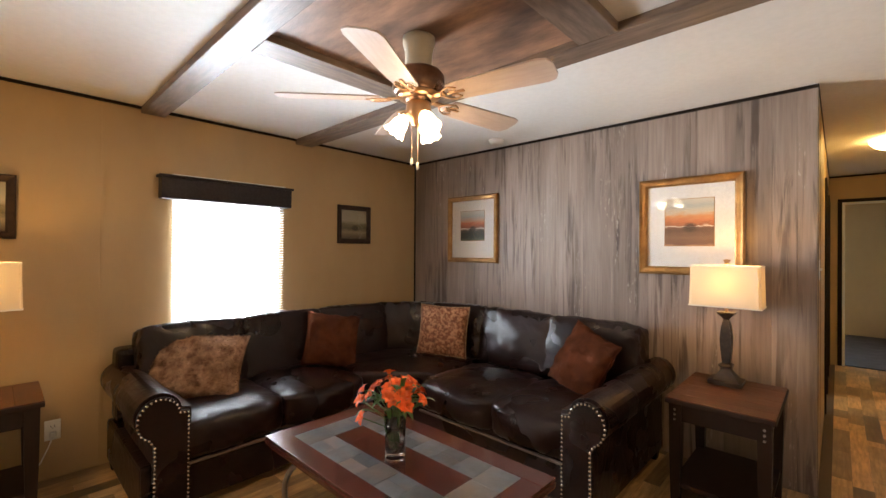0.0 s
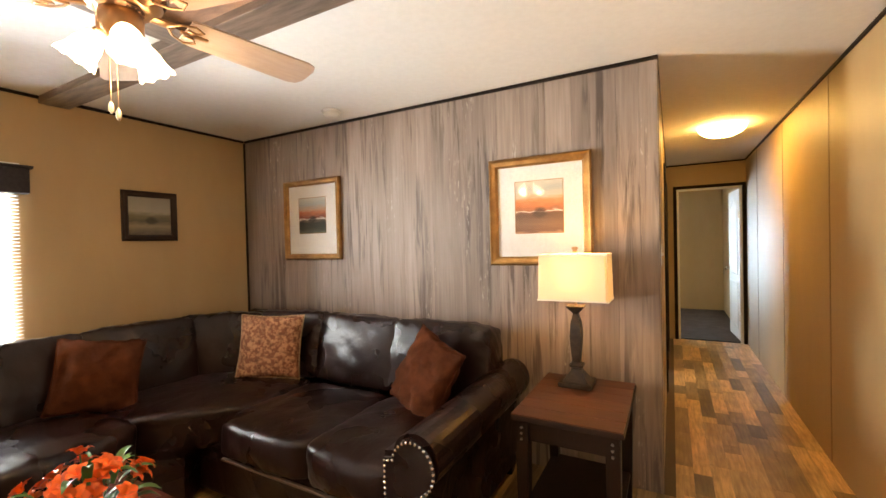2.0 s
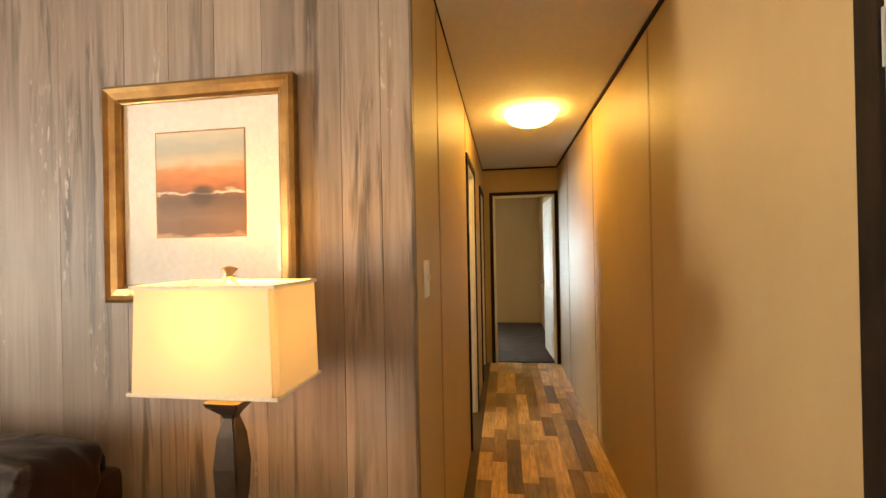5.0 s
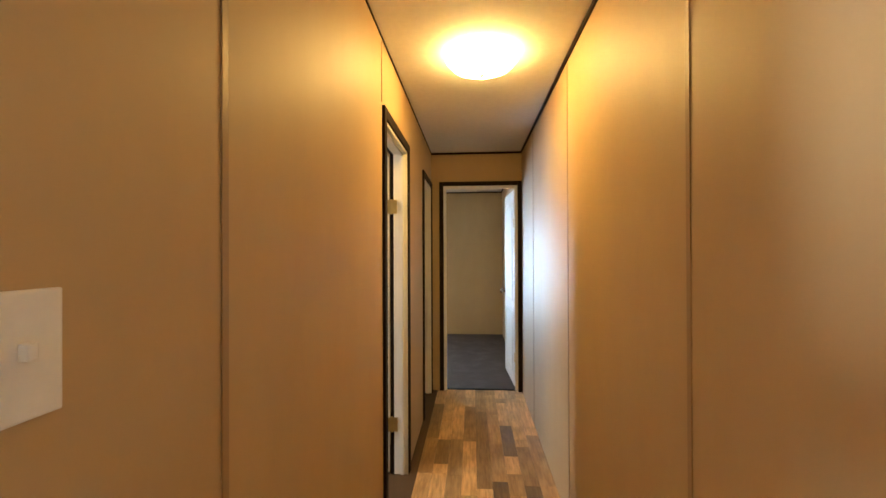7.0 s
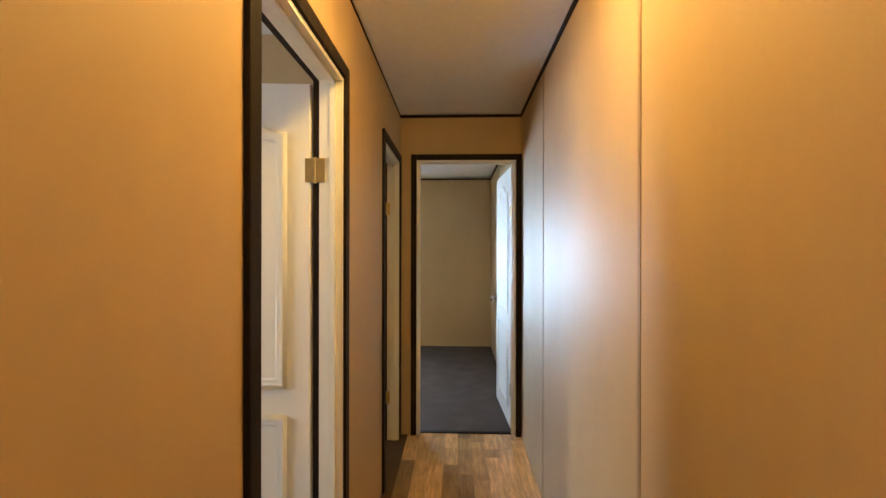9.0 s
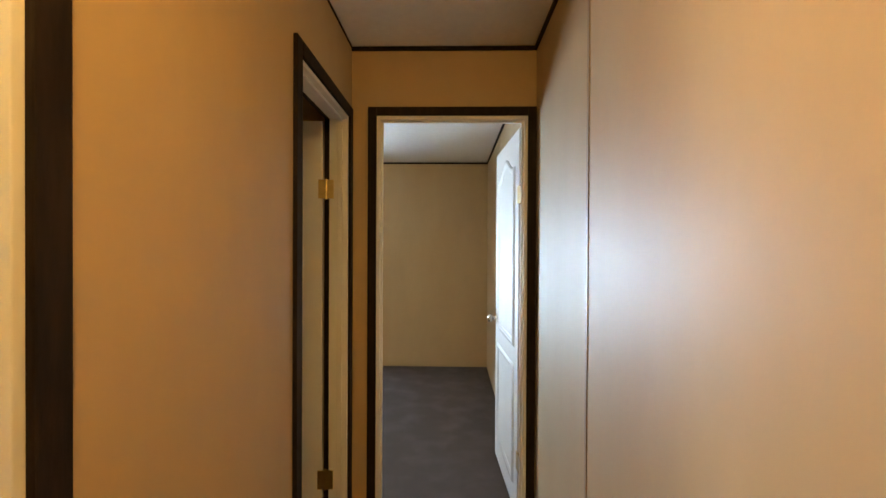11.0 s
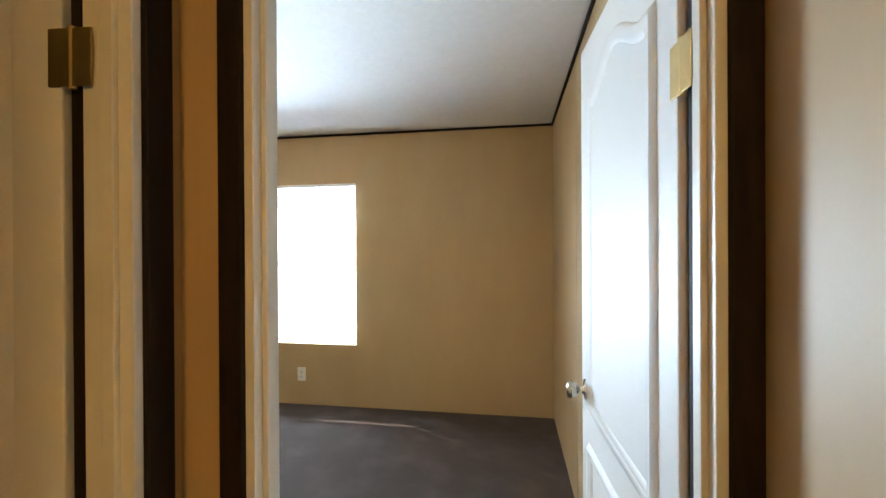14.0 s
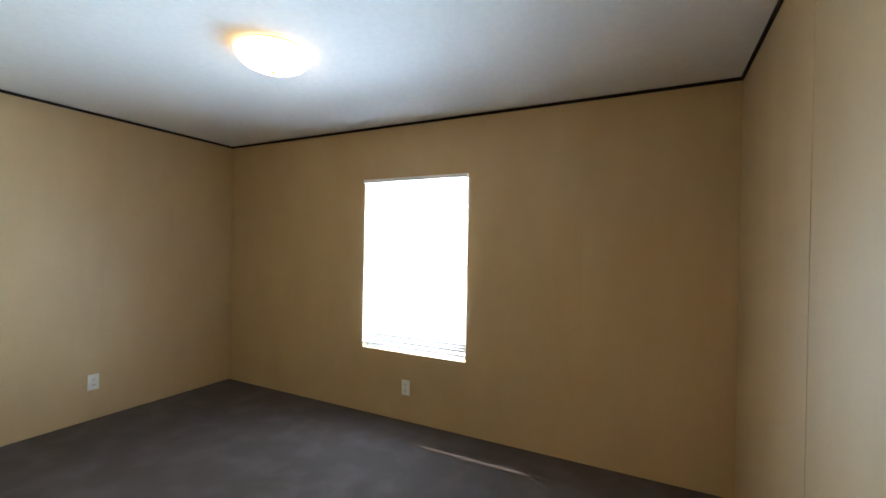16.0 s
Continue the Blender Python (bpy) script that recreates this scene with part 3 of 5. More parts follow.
M_BACKDROP_GLOW.node_tree.nodes["Principled BSDF"].inputs["Emission Strength"].default_value = 3.0
setting("backdrop", boxes((WX - 7, EX + 5, NY + 5, NY + 5.1, -0.6, 2.2), (WX - 5.1, WX - 5, SY - 3, NY + 5, -0.6, 2.2)), M_BACKDROP_GLOW, "added glowing panels beyond the windows, standing in for overexposed daylight")
setting("ground", boxes((-60, 60, -60, 60, -0.62, -0.6)), mat("ground_dry", (0.22, 0.18, 0.12), 0.9, scale=2), "dry bare ground outside the house")


def crown(name, x0, x1, y0, y1, h=0.020):
    setting(name, boxes((x0, x1, y0, y1, CZ - h, CZ - 0.001), bev=0.004), M_DARK, "thin dark brown trim under the ceiling")


K = 0.014
crown("trim_1", WX, WX + K, SY, WY - K)
crown("trim_2", WX + K, HX + 0.006, WY - K, WY)
crown("trim_3", HX, HX + 0.006, WY, DY - K, 0.012)
crown("trim_4", HX, EX - K, DY - K, DY)
crown("trim_5", EX - K, EX, SY, DY)
crown("trim_6", WX, WX + K, DY + 0.065, NY - K)
crown("trim_7", WX, EX, NY - K, NY)
crown("trim_8", EX - K, EX, DY + 0.065, NY - K)
setting("corner_trim_1", boxes((WX, WX + 0.012, WY - 0.012, WY, 0, CZ - 0.022)), M_DARK, "dark inside-corner strip beside the wood wall")
setting("corner_trim_2", boxes((HX + 0.001, HX + 0.005, WY - 0.001, WY + 0.022, 0, CZ - 0.022)), mat("corner_wood", (0.22, 0.155, 0.105), 0.5, color2=(0.10, 0.07, 0.05), scale=6, stretch=(8, 8, 0.8)), "wood-look corner strip at the hall entrance")


def batten(name, axis, plane, at, sign, hall):
    """A narrow strip over the joint between two wallboards."""
    w, deep = 0.009, 0.003 if hall else 0.0016
    z1 = CZ - 0.022
    r = (plane, plane + sign * deep, at - w, at + w, 0.004, z1) if axis == "x" else (at - w, at + w, plane, plane + sign * deep, 0.004, z1)
    r = (min(r[0], r[1]), max(r[0], r[1]), min(r[2], r[3]), max(r[2], r[3]), r[4], r[5])
    setting(name, boxes(r, bev=0.0012), M_BATTEN if hall else M_WALL, "tan batten strip over a wallboard joint")


M_BATTEN = mat("batten", (0.34, 0.215, 0.10), 0.42, scale=3, stretch=(1, 1, 0.4), bump=0.1, bump_scale=140)
for i, (ax, pl, at, sg) in enumerate([("x", EX, 4.28, -1), ("x", EX, 5.44, -1), ("x", EX, 6.62, -1), ("x", EX, 8.95, -1), ("x", HX, 3.98, 1), ("x", WX, 0.838, 1), ("x", WX, 9.03, 1), ("y", NY, 0.035, -1)]):
    batten("batten_%d" % (i + 1), ax, pl, at, sg, i in (0, 1, 2, 4))
setting("batten_9", boxes((HX, HX + 0.003, 5.150, 5.160, 2.0, CZ - 0.022)), M_BATTEN, "tan batten strip above a door casing")

# ceiling beams and the wood panel they frame
BZ = CZ - 0.045
setting("beam_1", boxes((WX, EX, 1.030, 1.165, BZ, CZ - 0.001), bev=0.004), M_BEAM, "weathered brown wood ceiling beam")
setting("beam_2", boxes((WX, EX, 2.115, 2.265, BZ, CZ - 0.001), bev=0.004), M_BEAM, "weathered brown wood ceiling beam")
setting("beam_3", boxes((-1.855, -1.70, 1.167, 2.113, BZ, CZ - 0.001), bev=0.004), M_BEAMY, "weathered brown wood cross beam")
setting("beam_4", boxes((-0.74, -0.57, 1.167, 2.113, BZ, CZ - 0.001), bev=0.004), M_BEAMY, "weathered brown wood cross beam")
setting("ceiling_panel", boxes((-1.699, -0.741, 1.166, 2.114, CZ - 0.012, CZ - 0.001)), M_PANEL, "reddish-brown wood ceiling panel framed by beams")


# ---- doors and casings ----
def casing(name, axis, plane, sign, o0, o1, head, w=0.048, t=0.014):
    """A dark flat frame on the wall face round an opening, one mesh."""
    a, b = sorted((plane, plane + sign * t))
    rows = [(o0 - w, o0, 0.0, head + w), (o1, o1 + w, 0.0, head + w), (o0, o1, head, head + w)]
    bm = bmesh.new()
    for p, q, z0, z1 in rows:
        box(bm, *((a, b, p, q, z0, z1) if axis == "x" else (p, q, a, b, z0, z1)), bev=0.003)
    return setting(name, bm, M_DARK, "dark brown flat wood door casing")


def jambs(name, axis, t0, t1, o0, o1, head, stop):
    """Cream lining inside an opening, with a door stop."""
    j = 0.016
    rows = [(o0, o0 + j, 0.0, head), (o1 - j, o1, 0.0, head), (o0 + j, o1 - j, head - j, head)]
    bm = bmesh.new()
    for p, q, z0, z1 in rows:
        box(bm, *((t0, t1, p, q, z0, z1) if axis == "x" else (p, q, t0, t1, z0, z1)), bev=0.002)
    s0, s1 = stop
    rows = [(o0 + j, o0 + j + 0.01, 0.0, head - j), (o1 - j - 0.01, o1 - j, 0.0, head - j), (o0 + j + 0.01, o1 - j - 0.01, head - j - 0.01, head - j)]
    for p, q, z0, z1 in rows:
        box(bm, *((s0, s1, p, q, z0, z1) if axis == "x" else (p, q, s0, s1, z0, z1)), bev=0.002)
    return setting(name, bm, M_JAMB, "cream painted door jamb with stop")


def arch_outline(u0, u1, v0, v1, rise):
    """A panel outline whose top dips at the sides and swells in the middle."""
    pts = [(u0, v0), (u1, v0), (u1, v1 - rise)]
    for i in range(1, 16):
        s = i / 16
        k = 0.5 - 0.5 * math.cos(2 * math.pi * min(max((s - 0.06) / 0.88, 0), 1))
        pts.append((u1 + (u0 - u1) * s, v1 - rise + rise * k))
    pts.append((u0, v1 - rise))
    return pts


def panel_door(name, m, w, h, label, group, knob_z=0.90):
    """A moulded two-panel leaf. Hinge line at the origin, leaf along +x, thickness along +y, hinges at x 0."""
    t = 0.034
    door = thing(name, m, label, "door", group)
    leaf = part("leaf", boxes((0.004, w, 0, t, 0.012, h), bev=0.003), M_DOOR, door)
    e = 0.105
    for sign, y in ((-1, 0.0), (1, t)):
        top = arch_outline(e, w - e, 0.86, h - 0.115, 0.075)
        low = [(e, 0.16), (w - e, 0.16), (w - e, 0.73), (e, 0.73)]
        for pts, nm in ((top, "upper_moulding"), (low, "lower_moulding")):
            bm = bmesh.new()
            bead(bm, pts, 0.040, 0.011, (0, y, 0), (1, 0, 0), (0, 0, 1), (0, sign, 0))
            part(nm, bm, M_DOOR, leaf, smooth=True)
        prof = [(0.030, 0.0), (0.031, 0.006), (0.013, 0.010), (0.011, 0.026), (0.020, 0.032), (0.027, 0.046), (0.024, 0.058), (0.010, 0.062)]
        kn = lathe(prof, 24)
        kn.transform(Matrix.Translation((w - 0.062, y, knob_z)) @ Matrix.Rotation(radians(90 if sign < 0 else -90), 4, "X"))
        part("knob", kn, M_CHROME, door, "satin nickel round knob", smooth=True)
    return door


def hinge(parent, place, rz, material, h=0.085, wide=1.0):
    """A butt hinge: two leaves, a knuckle and its screws, parented to a door."""
    bm = boxes((-0.030, -0.002, -0.0015, 0.0015, -h / 2, h / 2), (0.002, 0.030, -0.0015, 0.0015, -h / 2, h / 2), bev=0.001)
    k = lathe([(0.0055, -h / 2 - 0.003), (0.0055, h / 2 + 0.003)], 12, (0, -0.003, 0))
    tmp = bpy.data.meshes.new("knuckle")
    k.to_mesh(tmp)
    k.free()
    bm.from_mesh(tmp)
    for sx in (-0.017, 0.017):
        for z in (-h * 0.32, 0, h * 0.32):
            s = lathe([(0.0038, 0), (0.003, 0.0012)], 8)
            s.transform(Matrix.Translation((sx, -0.0015, z)) @ Matrix.Rotation(radians(90), 4, "X"))
            s.to_mesh(tmp)
            s.free()
            bm.from_mesh(tmp)
    bm.transform(Matrix.Translation(place) @ Matrix.Rotation(radians(rz), 4, "Z") @ Matrix.Diagonal((wide, 1, 1, 1)))
    return part("hinge", bm, material, parent)


casing("casing_1", "x", HX, 1, DOOR_A[0], DOOR_A[1], DOOR_A[3])
jambs("jamb_1", "x", -0.079, HX + 0.004, DOOR_A[0], DOOR_A[1], DOOR_A[3], (-0.040, -0.018))
casing("casing_2", "x", HX, 1, DOOR_B[0], DOOR_B[1], DOOR_B[3])
jambs("jamb_2", "x", -0.079, HX + 0.004, DOOR_B[0], DOOR_B[1], DOOR_B[3], (-0.040, -0.018))
casing("casing_3", "y", DY, -1, DOOR_E[0], min(DOOR_E[1], EX - 0.036), DOOR_E[3], w=0.040)
jambs("jamb_3", "y", DY - 0.004, DY + 0.069, DOOR_E[0], DOOR_E[1], DOOR_E[3], (DY + 0.018, DY + 0.040))
# room-side casings of the hall doors, deepened so their hinge gaps look shaded
casing("casing_5", "x", -0.079, -1, DOOR_A[0] + 0.015, DOOR_A[1] - 0.015, DOOR_A[3] - 0.015, t=0.022)
casing("casing_6", "x", -0.079, -1, DOOR_B[0] + 0.015, DOOR_B[1] - 0.015, DOOR_B[3] - 0.015, t=0.022)
casing("casing_7", "y", DY + 0.069, 1, DOOR_E[0] - 0.010, DOOR_E[1] - 0.015, DOOR_E[3] - 0.015, t=0.006)
# added dark strip: the shadow in the bedroom door's hinge gap, as a solid
setting("casing_8", boxes((DOOR_E[1] - 0.013, DOOR_E[1] + 0.030, DY + 0.0755, DY + 0.092, 0, DOOR_E[3]), bev=0.002), M_DARK, "added dark strip standing in for the shaded gap at the bedroom door hinges")
casing("casing_4", "x", EX, -1, DOOR_X[0], DOOR_X[1], DOOR_X[3])
jambs("jamb_4", "x", EX - 0.004, EX + TT, DOOR_X[0], DOOR_X[1], DOOR_X[3], (EX + 0.046, EX + 0.07))

# side-room doors, hinged at the far jamb and swung back into their rooms
da = panel_door("door_1", pose(-0.106, DOOR_A[1] + 0.012, 0, 0, 0, 180 + 4), 0.60, 1.915, "white moulded two-panel door standing open into a side room", "hall doors")
db = panel_door("door_2", pose(-0.106, DOOR_B[1] + 0.012, 0, 0, 0, 180 + 4), 0.54, 1.915, "white moulded two-panel door standing open into a dim side room", "hall doors")
for d in (da, db):
    for z in (0.30, 1.61):
        hinge(d, (-0.012, 0.036, z), 0, M_BRASS, wide=1.15)
# bedroom door, swung back along the east wall
de = panel_door("door_3", pose(DOOR_E[1] + 0.010, DY + 0.100, 0, 0, 0, 93.5), 0.668, 1.94, "white moulded two-panel door standing open along the bedroom wall", "bedroom door")
for z in (0.30, 1.61):
    hinge(de, (-0.012, 0.036, z), 0, M_BRASS, wide=1.15)
# outer door
dx = thing("door_4", pose(EX + 0.004, DOOR_X[1] - 0.018, 0), "closed plain white outer door with steel hinges", "door")
leaf = part("leaf", boxes((0, 0.040, -0.830, 0, 0.012, DOOR_X[3] - 0.02), bev=0.003), M_DOOR, dx)
bm = bmesh.new()
for z0, z1 in ((0.20, 0.86), (1.0, 1.78)):
    bead(bm, [(-0.70, z0), (-0.13, z0), (-0.13, z1), (-0.70, z1)], 0.035, 0.006, (0, 0, 0), (0, 1, 0), (0, 0, 1), (-1, 0, 0))
part("panel_moulding", bm, M_DOOR, leaf, smooth=True)
for z in (0.25, 0.95, 1.67):
    hinge(dx, (-0.008, 0.012, z), -90, M_STEEL, 0.09, 0.5)
kn = lathe([(0.030, 0.0), (0.031, 0.006), (0.013, 0.010), (0.011, 0.026), (0.020, 0.032), (0.027, 0.046), (0.024, 0.058), (0.010, 0.062)], 24)
kn.transform(Matrix.Translation((0, -0.765, 0.93)) @ Matrix.Rotation(radians(-90), 4, "Y"))
part("knob", kn, M_CHROME, dx, "satin nickel round knob", smooth=True)


# ---- windows and blinds ----
def window(name, m, w, z0, z1, depth, label):
    """A single-hung window in its opening: x along the wall, y outwards."""
    win = thing(name, m, label, "window")
    win["kind"] = "structure"
    f = 0.035
    y0, y1 = depth * 0.55, depth * 0.85
    part("window_frame", boxes((0, f, y0, y1, z0, z1), (w - f, w, y0, y1, z0, z1), (f, w - f, y0, y1, z0, z0 + f), (f, w - f, y0, y1, z1 - f, z1), (f, w - f, y0, y1, (z0 + z1) / 2 - 0.02, (z0 + z1) / 2 + 0.02), bev=0.003), M_VINYLFRAME, win)
    zm = (z0 + z1) / 2
    for a, b in ((z0 + f, zm - 0.02), (zm + 0.02, z1 - f)):
        p = part("pane", sheet(f, w - f, (y0 + y1) / 2, a, b), M_PANE, win)
        p.visible_shadow = False
    return win


def blind(name, m, w, z0, z1, label, tilt):
    """A mini blind: head rail, bottom rail, cords and single slats."""
    bl = thing(name, m, label, "blind")
    part("head_rail", boxes((0, w, -0.018, 0.018, z1 - 0.028, z1), bev=0.003), M_VINYLFRAME, bl)
    part("bottom_rail", boxes((0, w, -0.011, 0.011, z0, z0 + 0.012), bev=0.003), M_VINYLFRAME, bl)
    for x in (0.12, w - 0.12):
        part("ladder_cord", boxes((x - 0.001, x + 0.001, -0.0125, -0.0115, z0 + 0.01, z1 - 0.02)), M_VINYLFRAME, bl)
    n = int((z1 - z0 - 0.05) / 0.0205)
    first = None
    for i in range(n):
        z = z0 + 0.025 + i * 0.0205
        if first is None:
            sl = bmesh.new()
            pts = [(-0.0125, 0.0), (-0.006, 0.0016), (0.0, 0.0022), (0.006, 0.0016), (0.0125, 0.0)]
            r0 = [sl.verts.new((0.003, y, zz)) for y, zz in pts]
            r1 = [sl.verts.new((w - 0.003, y, zz)) for y, zz in pts]
            for k in range(4):
                sl.faces.new((r0[k], r1[k], r1[k + 1], r0[k + 1]))
            first = part("slat", sl, M_BLIND, bl)
            first.matrix_basis = pose(0, 0, z, tilt)
        else:
            again("slat", first.data, bl, pose(0, 0, z, tilt + random.uniform(-1.5, 1.5)))
    return bl


window("window_1", pose(WX, WIN_L[0], 0, 0, 0, 90), WIN_L[1] - WIN_L[0], WIN_L[2], WIN_L[3], TT, "white vinyl window behind a lowered blind")
window("window_2", pose(WX, WIN_S[0], 0, 0, 0, 90), WIN_S[1] - WIN_S[0], WIN_S[2], WIN_S[3], TT, "white vinyl window lighting the living room")
window("window_3", pose(WX, WIN_A[0], 0, 0, 0, 90), WIN_A[1] - WIN_A[0], WIN_A[2], WIN_A[3], TT, "white vinyl window of a side room")
window("window_4", pose(WIN_N[0], NY, 0), WIN_N[1] - WIN_N[0], WIN_N[2], WIN_N[3], TT, "white vinyl bedroom window behind a lowered blind")
blind("mini_blind", pose(WX + 0.020, WIN_L[0] - 0.010, 0, 0, 0, 90), WIN_L[1] - WIN_L[0] + 0.048, WIN_L[2] + 0.005, WIN_L[3] - 0.004, "white mini blind lowered over a bright window", -14)
blind("mini_blind", pose(WIN_N[0] + 0.004, NY - 0.010, 0), WIN_N[1] - WIN_N[0] - 0.008, WIN_N[2] + 0.042, WIN_N[3] - 0.002, "white mini blind lowered over the bright bedroom window", -6)


# ---- living room: sectional sofa ----
def roll_outline(w, top, r, base=0.06):
    """The face of a rolled arm: straight post under an outward scroll. Outline in (across, z), outer side at +across."""
    pts = [(-w / 2, base), (-w / 2, top - r * 0.9)]
    cx, cz = 0.015, top - r
    for i in range(0, 19):
        a = radians(170 - i * (170 + 62) / 18)
        pts.append((cx + r * math.cos(a), cz + r * math.sin(a)))
    pts += [(0.052, top - 2 * r - 0.004), (0.036, top - 2 * r - 0.03), (0.040, base)]
    return pts


def sofa_arm(parent, axis, at, a, b, w, top, front_sign, flip):
    """A rolled arm from a to b along axis; at is its middle across. The scrolled face carries nailheads."""
    pts = [(at + flip * p, z) for p, z in roll_outline(w, top, 0.104)]
    bm = extrude_outline(pts, axis, a, b)
    bmesh.ops.subdivide_edges(bm, edges=[e for e in bm.edges if abs((e.verts[0].co - e.verts[1].co)["xy".index(axis)]) > 0.2], cuts=8)
    for v in bm.verts:
        v.co += Vector((1, 1, 1)) * 0.005 * noise.noise(v.co * 6)
    arm = part("arm", bm, M_LEATHER, parent, smooth=False)
    face_at = b if front_sign > 0 else a
    inset = [((p - at) * 0.90 + at, 0.06 + (z - 0.06) * 0.972) for p, z in pts]
    part("arm_face", extrude_outline(inset, axis, face_at - 0.004, face_at + front_sign * 0.018), M_LEATHER, arm, "scrolled arm face edged with nailheads")
    out = face_at + front_sign * 0.019
    nail = None
    path = [((p - at) * 0.86 + at, 0.06 + (z - 0.06) * 0.955) for p, z in pts]
    dense = []
    for p, q in zip(path, path[1:]):
        d = math.dist(p, q)
        dense += [(p[0] + (q[0] - p[0]) * k / max(1, round(d / 0.021)), p[1] + (q[1] - p[1]) * k / max(1, round(d / 0.021))) for k in range(max(1, round(d / 0.021)))]
    last = None
    for p in dense:
        if last and math.dist(p, last) < 0.017:
            continue
        last = p
        place = (out, p[0], p[1]) if axis == "x" else (p[0], out, p[1])
        if nail is None:
            n = bmesh.new()
            bmesh.ops.create_icosphere(n, subdivisions=1, radius=0.0072)
            nail = part("nailhead", n, M_NAIL, arm, smooth=True)
            nail.matrix_basis = Matrix.Translation(place)
        else:
            again("nailhead", nail.data, arm, Matrix.Translation(place))
    return arm


sofa = thing("sectional_sofa", I4, "dark brown leather corner sofa with rolled nailhead arms", "sofa")
XB, YB = WX + 0.06, WY - 0.05
SF, SR = -2.30, 2.36
for r in ((XB, SF - 0.03, 0.86, 2.298, 0.05, 0.30), (XB, SF - 0.03, 2.302, YB, 0.05, 0.30), (SF - 0.026, -0.86, SR + 0.03, YB, 0.05, 0.30)):
    part("base", boxes(r, bev=0.02), M_LEATHER, sofa)
wedge = extrude_outline([(0, 0.05), (0.30, 0.05), (0.30, 0.30), (0, 0.30)], "y", -0.16, 0.16, 0)
wedge.transform(Matrix.Translation((-2.36, 2.31, 0)) @ Matrix.Rotation(radians(-53), 4, "Z") @ Matrix.Translation((-0.10, 0, 0)))
part("corner_front", wedge, M_LEATHER, sofa)
part("back_frame", boxes((XB, XB + 0.16, 0.88, YB, 0.30, 0.74), (XB + 0.16, -0.85, YB - 0.16, YB, 0.30, 0.74), bev=0.03), M_LEATHER, sofa)
for nm, r in (("front_rail", (SF - 0.028, SF - 0.008, 0.98, 2.16, 0.255, 0.267)), ("front_rail", (-2.0, -0.88, SR + 0.008, SR + 0.028, 0.255, 0.267))):
    part(nm, boxes(r, bev=0.004), M_PIPING, sofa, "piped welt along the front edge, its highlight put into the colour")


def seat(cx, cy, sx, sy, seed, rz=0):
    part("seat_cushion", cushion(sx, sy, 0.200, 9, 0.016, 0.008, seed, m=pose(cx, cy, 0.375, 0, 0, rz)), M_LEATHER, sofa, smooth=True)


seat(-2.64, 1.30, 0.68, 0.545, 1)
seat(-2.64, 1.865, 0.68, 0.575, 2)
seat(-1.705, 2.70, 0.63, 0.68, 3)
seat(-1.135, 2.70, 0.55, 0.68, 4)
corner = cushion(0.92, 0.92, 0.200, 9, 0.014, 0.006, 5)
for v in corner.verts:
    k = max(0.0, (v.co.x - v.co.y) / 0.92 - 0.58)
    v.co.x -= k * 0.40
    v.co.y += k * 0.40
corner.transform(pose(-2.49, 2.62, 0.374))
part("seat_cushion", corner, M_LEATHER, sofa, smooth=True)


def back(cx, cy, w, rz, seed, tilt=-12, h=0.435, t=0.21, z=0.650):
    part("back_cushion", cushion(w, t, h, 16.0, 0.009, 0.009, seed, m=pose(cx, cy, z, tilt, 0, rz), gather=0.007), M_LEATHER, sofa, smooth=True)


back(-2.99, 1.28, 0.60, 90, 11)
back(-2.99, 1.86, 0.60, 90, 12)
back(-2.96, 2.46, 0.62, 80, 13)
back(-2.79, 2.93, 0.56, 42, 14)
back(-2.36, 3.20, 0.56, 10, 15)
back(-1.76, 3.235, 0.64, 0, 16)
back(-1.16, 3.235, 0.66, 0, 17)
# pillow-top roll along the back
for pts in ([(XB + 0.10, 0.98, 0.745), (XB + 0.10, 1.5, 0.755), (XB + 0.10, 2.3, 0.755), (XB + 0.11, YB - 0.25, 0.755)], [(XB + 0.2, YB - 0.10, 0.755), (-2.0, YB - 0.10, 0.755), (-1.3, YB - 0.10, 0.755), (-0.90, YB - 0.10, 0.745)]):
    part("top_roll", tube(pts, [0.085, 0.095, 0.095, 0.085], 14), M_LEATHER, sofa, smooth=True)
sofa_arm(sofa, "y", -0.805, SR - 0.02, YB - 0.02, 0.26, 0.645, -1, 1)
sofa_arm(sofa, "x", 0.945, XB, SF - 0.02, 0.26, 0.645, 1, -1)
for x, y in ((-0.90, SR + 0.05), (-0.74, SR + 0.05), (-2.40, 0.86), (-2.40, 0.98), (-3.15, 0.9), (-0.80, 3.35), (-2.05, 2.5)):
    part("foot", square_lathe([(0.026, 0.0), (0.034, 0.06)]), M_EDARK, sofa).location = (x, y, 0.003)


def scatter(name, m, w, h, t, material, label, seed, rough, trim=None):
    p = thing(name, m, label, "cushion", "cushions on the sofa")
    part("cover", pillow(w, h, t, seed, rough), material, p, smooth=True)
    e = []
    for u, v in ((-1, -1), (1, -1), (1, 1), (-1, 1)):
        e.append((u * w / 2, 0, h / 2 + v * h / 2))
    pts = []
    for a, b in zip(e, e[1:] + e[:1]):
        for k in range(8):
            s = k / 8
            q = Vector(a).lerp(Vector(b), s)
            inward = 0.07 * (1 - (2 * s - 1) ** 2)
            pts.append(Vector((q.x * (1 - inward * (abs(a[0] - b[0]) < 1e-6)), 0, h / 2 + (q.z - h / 2) * (1 - inward * (abs(a[2] - b[2]) < 1e-6)))))
    part("seam_cord", tube(pts + pts[:1], 0.006 if trim else 0.004, 6), trim or material, p, smooth=True)
    return p


